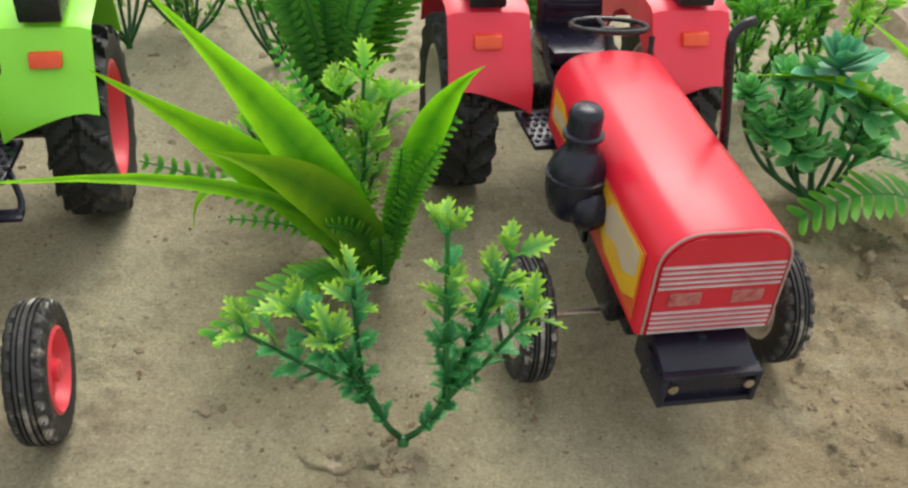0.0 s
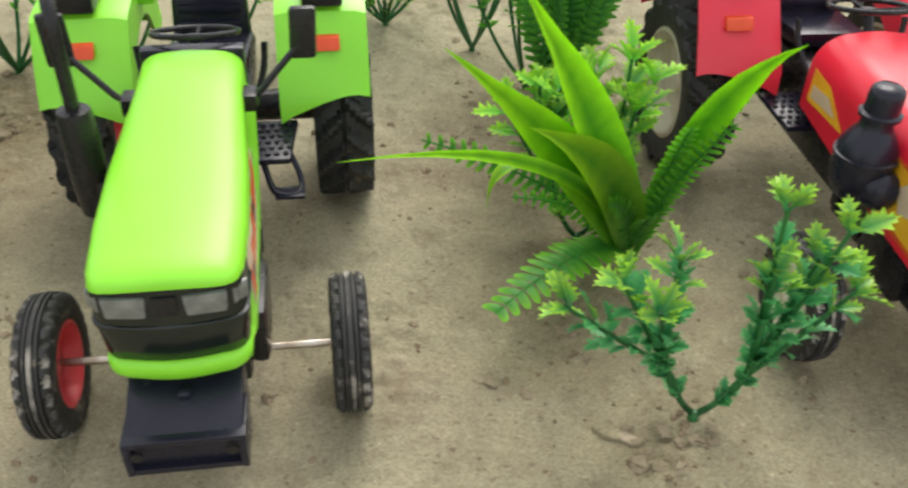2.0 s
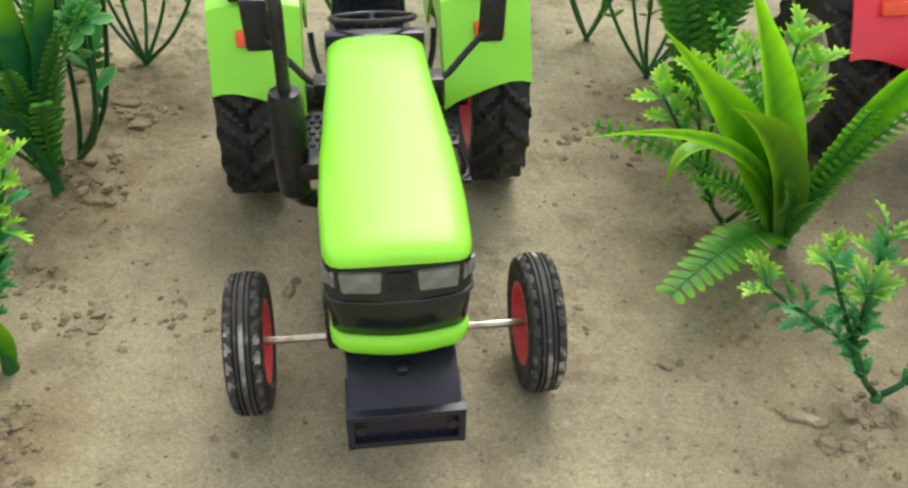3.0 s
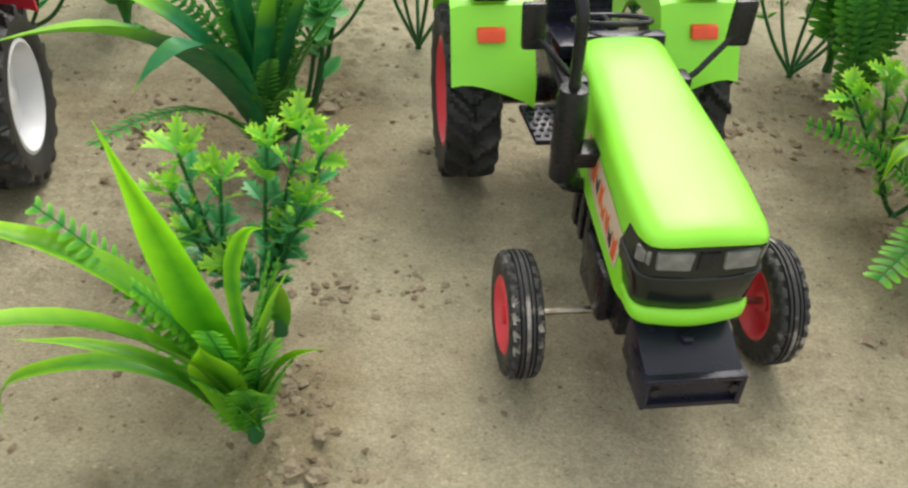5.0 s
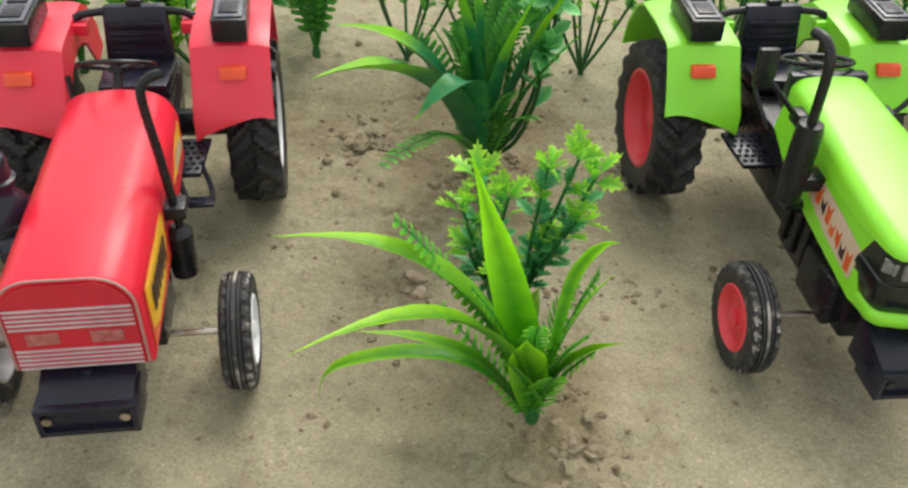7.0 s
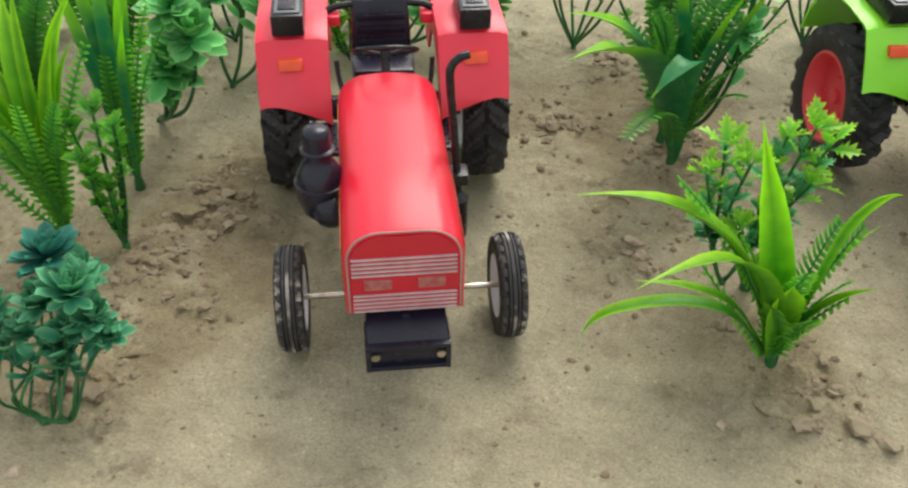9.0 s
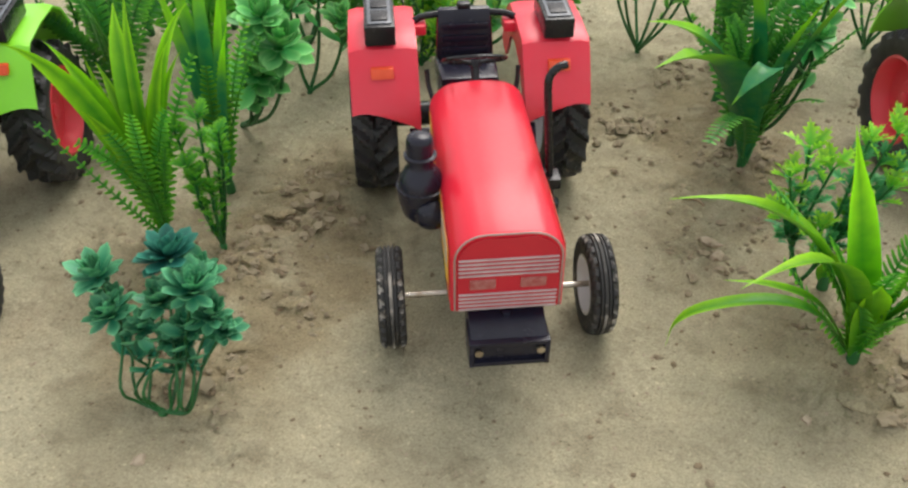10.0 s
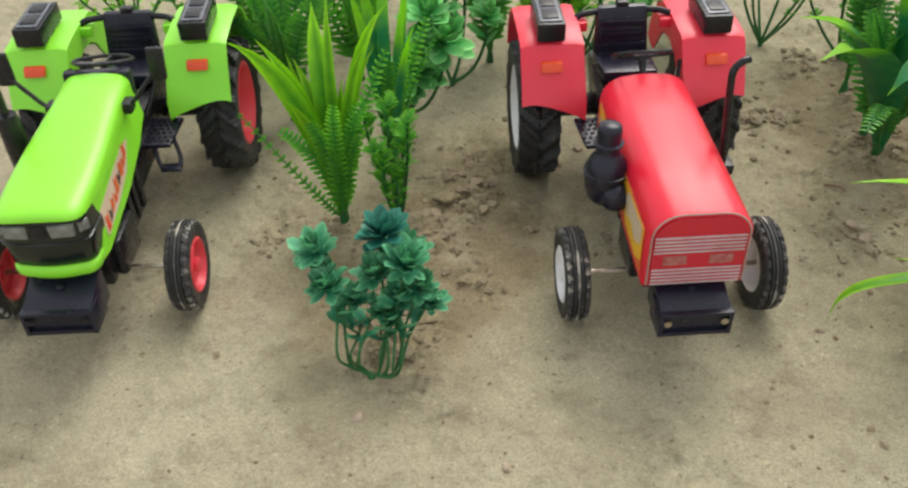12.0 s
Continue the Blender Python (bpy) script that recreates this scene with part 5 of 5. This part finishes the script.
rosette_plant(-42.6, 32.8, [(0, 1.8, 2.6, 1.1), (160, 1.4, 3.4, 1.1), (70, 1.0, 4.6, 1.1), (10, 3.2, 3.6, 1.0)], PETAL_M, "bright green plastic succulent behind the tractor", 1.3)
bushy_fern(-48.2, 29.8, 10, 8.0, 3.0, FERN_DARK, 0.75, "dark green plastic fern behind the tractor")
bushy_fern(-46.0, 35.5, 10, 7.0, 3.4, FERN, 0.75, "spreading green plastic fern")
bushy_fern(-61.5, 31.0, 11, 8.0, 4.4, FERN_DARK, 0.75, "dense dark green plastic fern tuft")
bushy_fern(-53.0, 35.0, 11, 7.0, 4.0, FERN_DARK, 0.75, "dense dark green plastic fern tuft")
bushy_fern(-39.0, 38.5, 11, 6.0, 4.0, FERN_DARK, 0.75, "dark green plastic fern behind the tractor")
bushy_fern(-57.0, 33.0, 10, 8.0, 4.0, FERN, 0.75, "dense green plastic fern tuft")
bushy_fern(-57.0, 21.0, 12, 8.5, 4.0, FERN_DARK, 0.75, "dense dark green plastic fern tuft")
bushy_fern(-55.0, 26.0, 12, 9.0, 4.6, FERN, 1.0, "dense green plastic fern tuft")
for bx, by, lime, lab in ((-9.0, 41.0, 0, "open plastic sprig with curved bare stems"), (-16.2, 41.5, 1, "yellow-green plastic sprig with toothed leaves"), (-28.3, 34.8, 0, "open plastic sprig with curved bare stems"), (-32.8, 35.2, 0, "open plastic sprig with curved bare stems"),
                          (-23.7, 36.2, 1, "lime plastic sprig on bare stems"), (-43.0, 31.5, 1, "lime plastic sprig behind the tractor"), (-6.2, 37.8, 0, "open plastic sprig with curved bare stems"), (-20.0, 39.0, 0, "dark green plastic sprig on thin stems"), (-62.0, 25.0, 0, "dark green plastic sprig on thin stems"), (2.0, 42.0, 0, "dark green plastic sprig on thin stems")):
    sprig_plant(bx, by, [(a + random.uniform(-20, 20), random.uniform(1.6, 3.2), random.uniform(5.0, 8.5)) for a in (0, 60, 120, 180, 240, 300)], JAG_LIME_M if lime else JAG_DEEP_M, JAG_M if lime else JAG_DEEP_M, 0.9, lab, group="plants in the back row", bare=0.45)


# ---------------------------------------------------------------- loose sand lumps, stones, twigs
def lump_shape(seed, flat=0.6):
    bm = bmesh.new()
    bmesh.ops.create_icosphere(bm, subdivisions=2, radius=1.0)
    for v in bm.verts:
        k = 1 + 0.6 * noise.noise(v.co * 1.3 + Vector((seed * 7.3, 0, 0))) + 0.4 * noise.noise(v.co * 3.3 + Vector((0, seed * 3.1, 0)))
        v.co = Vector((v.co.x * k, v.co.y * k * 0.8, v.co.z * k * flat))
    vs, fs = [v.co.copy() for v in bm.verts], [tuple(v.index for v in f.verts) for f in bm.faces]
    bm.free()
    return vs, fs


SHAPES = [lump_shape(k, 0.45 + 0.06 * (k % 5)) for k in range(8)]


def scatter(name, spots, mat, label, category):
    """spots: x, y, size in centimetres; one joined sheet of loose lumps."""
    vs, fs = [], []
    for x, y, size in spots:
        sv, sf = random.choice(SHAPES)
        turn = Matrix.Rotation(random.uniform(0, 6.28), 3, "Z") @ Matrix.Rotation(random.uniform(-0.4, 0.4), 3, "X")
        at = Vector((x, y, ground_height(x, y) + size * 0.05))
        k = len(vs)
        vs += [(at + turn @ v * size) * CM for v in sv]
        fs += [tuple(k + i for i in f) for f in sf]
    me = bpy.data.meshes.new(name)
    me.from_pydata(vs, [], fs)
    tagged(new(name, finish(me, mat, 25)), label, category, kind="stuff")


rng = random.Random(5)
HEAPS = [(-21.8, 11.2, 1.6, 40, 0.24), (-22.6, 14.0, 1.5, 35, 0.25), (-0.8, 18.6, 2.4, 40, 0.25), (-4.2, 26.0, 1.6, 25, 0.25), (-46.2, 6.0, 2.6, 60, 0.3), (-46.8, 12.8, 2.0, 60, 0.34), (-45.2, 16.0, 3.0, 70, 0.32), (-46.5, 19.5, 2.6, 50, 0.3),
         (-27.4, 26.2, 2.0, 60, 0.32), (-27.0, 30.2, 1.6, 40, 0.3), (-23.0, 18.2, 1.6, 30, 0.25), (-32.5, 27.0, 2.4, 60, 0.34), (-29.0, 17.4, 2.2, 45, 0.3), (12.5, 27.0, 4.0, 60, 0.2), (16.0, 29.5, 3.5, 60, 0.26), (13.0, 22.0, 4.0, 40, 0.16),
         (-51.0, 12.0, 2.4, 35, 0.26), (-5.5, 36.0, 2.6, 40, 0.3), (-43.5, 10.4, 1.6, 26, 0.25), (-30.5, 33.5, 3.0, 45, 0.3), (-54, 11, 2.0, 26, 0.22), (-21, 32, 4, 40, 0.24), (-9, 32, 4, 40, 0.24),
         (-3.4, 22.2, 2.0, 26, 0.2), (-3.2, 29.6, 2.2, 26, 0.24), (-25.6, 20.4, 2.0, 30, 0.24), (-25.8, 24.8, 2.0, 45, 0.3), (-48.2, 9.6, 2.2, 30, 0.26), (-47.2, 8.2, 2.0, 30, 0.26), (-24.4, 14.0, 2.0, 26, 0.22), (-20.4, 20.0, 3.0, 20, 0.16)]
spots = []
for hx, hy, r, n, size in HEAPS:
    for _ in range(n):
        a, d = rng.uniform(0, 6.28), r * abs(rng.gauss(0, 0.6))
        spots.append((hx + math.cos(a) * d, hy + math.sin(a) * d, size * rng.uniform(0.1, 1.0) ** 2.2 * 0.9 + 0.03))
for _ in range(420):
    spots.append((rng.uniform(-66, 20), rng.uniform(3, 42), 0.05 + 0.2 * rng.uniform(0, 1) ** 3))
scatter("sand_clods", spots, DAMP_CLOD, "crumbled damp sand clods round the plant bases", "clods")
scatter("soil_crumbs", [(x + rng.uniform(-0.8, 0.8), y + rng.uniform(-0.8, 0.8), 0.6 * s + 0.03) for x, y, s in rng.sample(spots, 800)], CLOD, "dark damp soil crumbs among the sand clods", "crumbs")
scatter("sand_grit", [(rng.uniform(-66, 20), rng.uniform(-4, 42), rng.uniform(0.02, 0.07)) for _ in range(2600)], STONE, "scattered pale grit on the sand", "grit")
scatter("dark_grit", [(rng.uniform(-66, 20), rng.uniform(-4, 42), rng.uniform(0.03, 0.09)) for _ in range(650)], CLOD, "scattered dark crumbs on the sand", "grit")


def lump(name, x, y, size, mat, label, category, seed, flat=0.6):
    sv, sf = lump_shape(seed, flat)
    me = bpy.data.meshes.new(name)
    me.from_pydata([v * size * CM for v in sv], [], sf)
    ob = new(name, finish(me, mat, 30))
    ob.matrix_basis = at_cm(x, y, ground_height(x, y) + size * flat * 0.25, 0, 0, seed * 53)
    return tagged(ob, label, category, group=category + "s on the sand")


for k, (x, y, size) in enumerate(((-28.3, 18.2, 0.42), (-28.0, 17.4, 0.3), (-24.9, 9.2, 0.2), (-2.0, 18.5, 0.26), (-41.5, 21.5, 0.25), (-46.2, 2.2, 0.24), (-40.5, 1.5, 0.2), (-13.0, 14.0, 0.12))):
    lump("stone", x, y, size, STONE, "small pale stone lying on the sand", "stone", k + 20)
lump("rock", 21.5, 52.0, 2.6, STONE, "large pale grey rock behind the plants", "rock", 77, 0.7)
for k, (x, y, size) in enumerate(((-47.1, 14.3, 0.62), (-46.6, 15.6, 0.45), (-45.8, 17.2, 0.5), (-20.6, 9.8, 0.6), (-19.7, 9.4, 0.5), (-22.3, 9.6, 0.45), (-3.9, 25.8, 0.42), (-26.2, 29.6, 0.5), (-26.6, 25.4, 0.55), (-1.6, 17.6, 0.35), (-5.8, 19.9, 0.3), (-45.6, 5.6, 0.55), (-31.6, 27.2, 0.6), (-32.8, 26.4, 0.5))):
    lump("sand_clod", x, y, size * 0.85, DAMP_CLOD, "crumbling brown clod of damp sand", "clod", k + 40, 0.5)


def twig(x, y, yaw, points, r):
    t = new("twig", mesh_of("twig", tube(bmesh.new(), bend(points, 4), r, 6), TWIG))
    t.matrix_basis = at_cm(x, y, ground_height(x, y) + r * 0.5, 0, 0, yaw)
    tagged(t, "short dry brown twig lying on the sand", "twig", "twigs on the sand")


twig(-44.6, 10.0, 25, [(0, 0, 0), (0.9, 0.2, 0.04), (1.4, 0.8, 0.06)], 0.05)
twig(-29.6, 21.0, -15, [(0, 0, 0), (0.6, 0.1, 0.05), (1.0, -0.1, 0.03)], 0.06)


def crust_flake(x, y, yaw, size, tilt):
    """A broken piece of dried sand crust, one edge lifted off the ground."""
    k = random.Random(int(x * 10) * 31 + int(y * 10))
    n = 14
    rim = [(math.cos(a) * q, math.sin(a) * q * 0.62) for a, q in ((2 * math.pi * i / n, k.uniform(0.72, 1.12)) for i in range(n))]
    bm = bmesh.new()
    loft(bm, [[(px * f, py * f, z) for px, py in rim] for f, z in ((0.9, -0.12), (1.0, -0.08), (0.98, 0.0), (0.86, 0.035), (0.5, 0.04 + 0.02 * k.random()))])
    bmesh.ops.scale(bm, vec=(size * 0.8, size * 0.8, 1.0), verts=bm.verts)
    me = mesh_of("crust_flake", bm, SAND, 30)
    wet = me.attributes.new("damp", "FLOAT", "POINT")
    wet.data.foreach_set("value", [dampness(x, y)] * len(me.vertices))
    ob = new("crust_flake", me)
    ob.matrix_basis = at_cm(x, y, ground_height(x, y) + 0.02, -tilt, 0, yaw)
    tagged(ob, "thin flake of dried sand crust with a lifted edge", "crust flake", "crust flakes on the sand")


for x, y, yaw, size, tilt in ((-44.1, 10.5, 20, 0.9, 7), (-45.3, 8.0, 10, 1.2, 5), (-42.8, 9.3, 25, 0.7, 6), (-46.6, 12.3, -10, 0.7, 6), (-46.8, 15.7, 20, 1.0, 6), (-48.0, 17.6, 30, 0.8, 5), (-45.0, 6.8, -5, 0.9, 6), (-23.2, 10.3, -20, 1.0, 7),
                              (-21.2, 10.6, -15, 1.2, 7), (-24.1, 11.2, 15, 0.7, 5), (-27.0, 26.6, 10, 0.8, 7), (-25.8, 25.9, -12, 1.0, 8), (-26.4, 24.2, 25, 1.0, 7), (-25.6, 24.6, -20, 0.7, 6), (-27.4, 31.2, 5, 0.8, 6), (-6.0, 20.0, 15, 0.5, 5), (-2.4, 18.6, -10, 0.6, 5), (-32.0, 27.4, -8, 1.2, 6), (-33.2, 26.2, 12, 1.0, 6)):
    crust_flake(x, y, yaw, size, tilt)
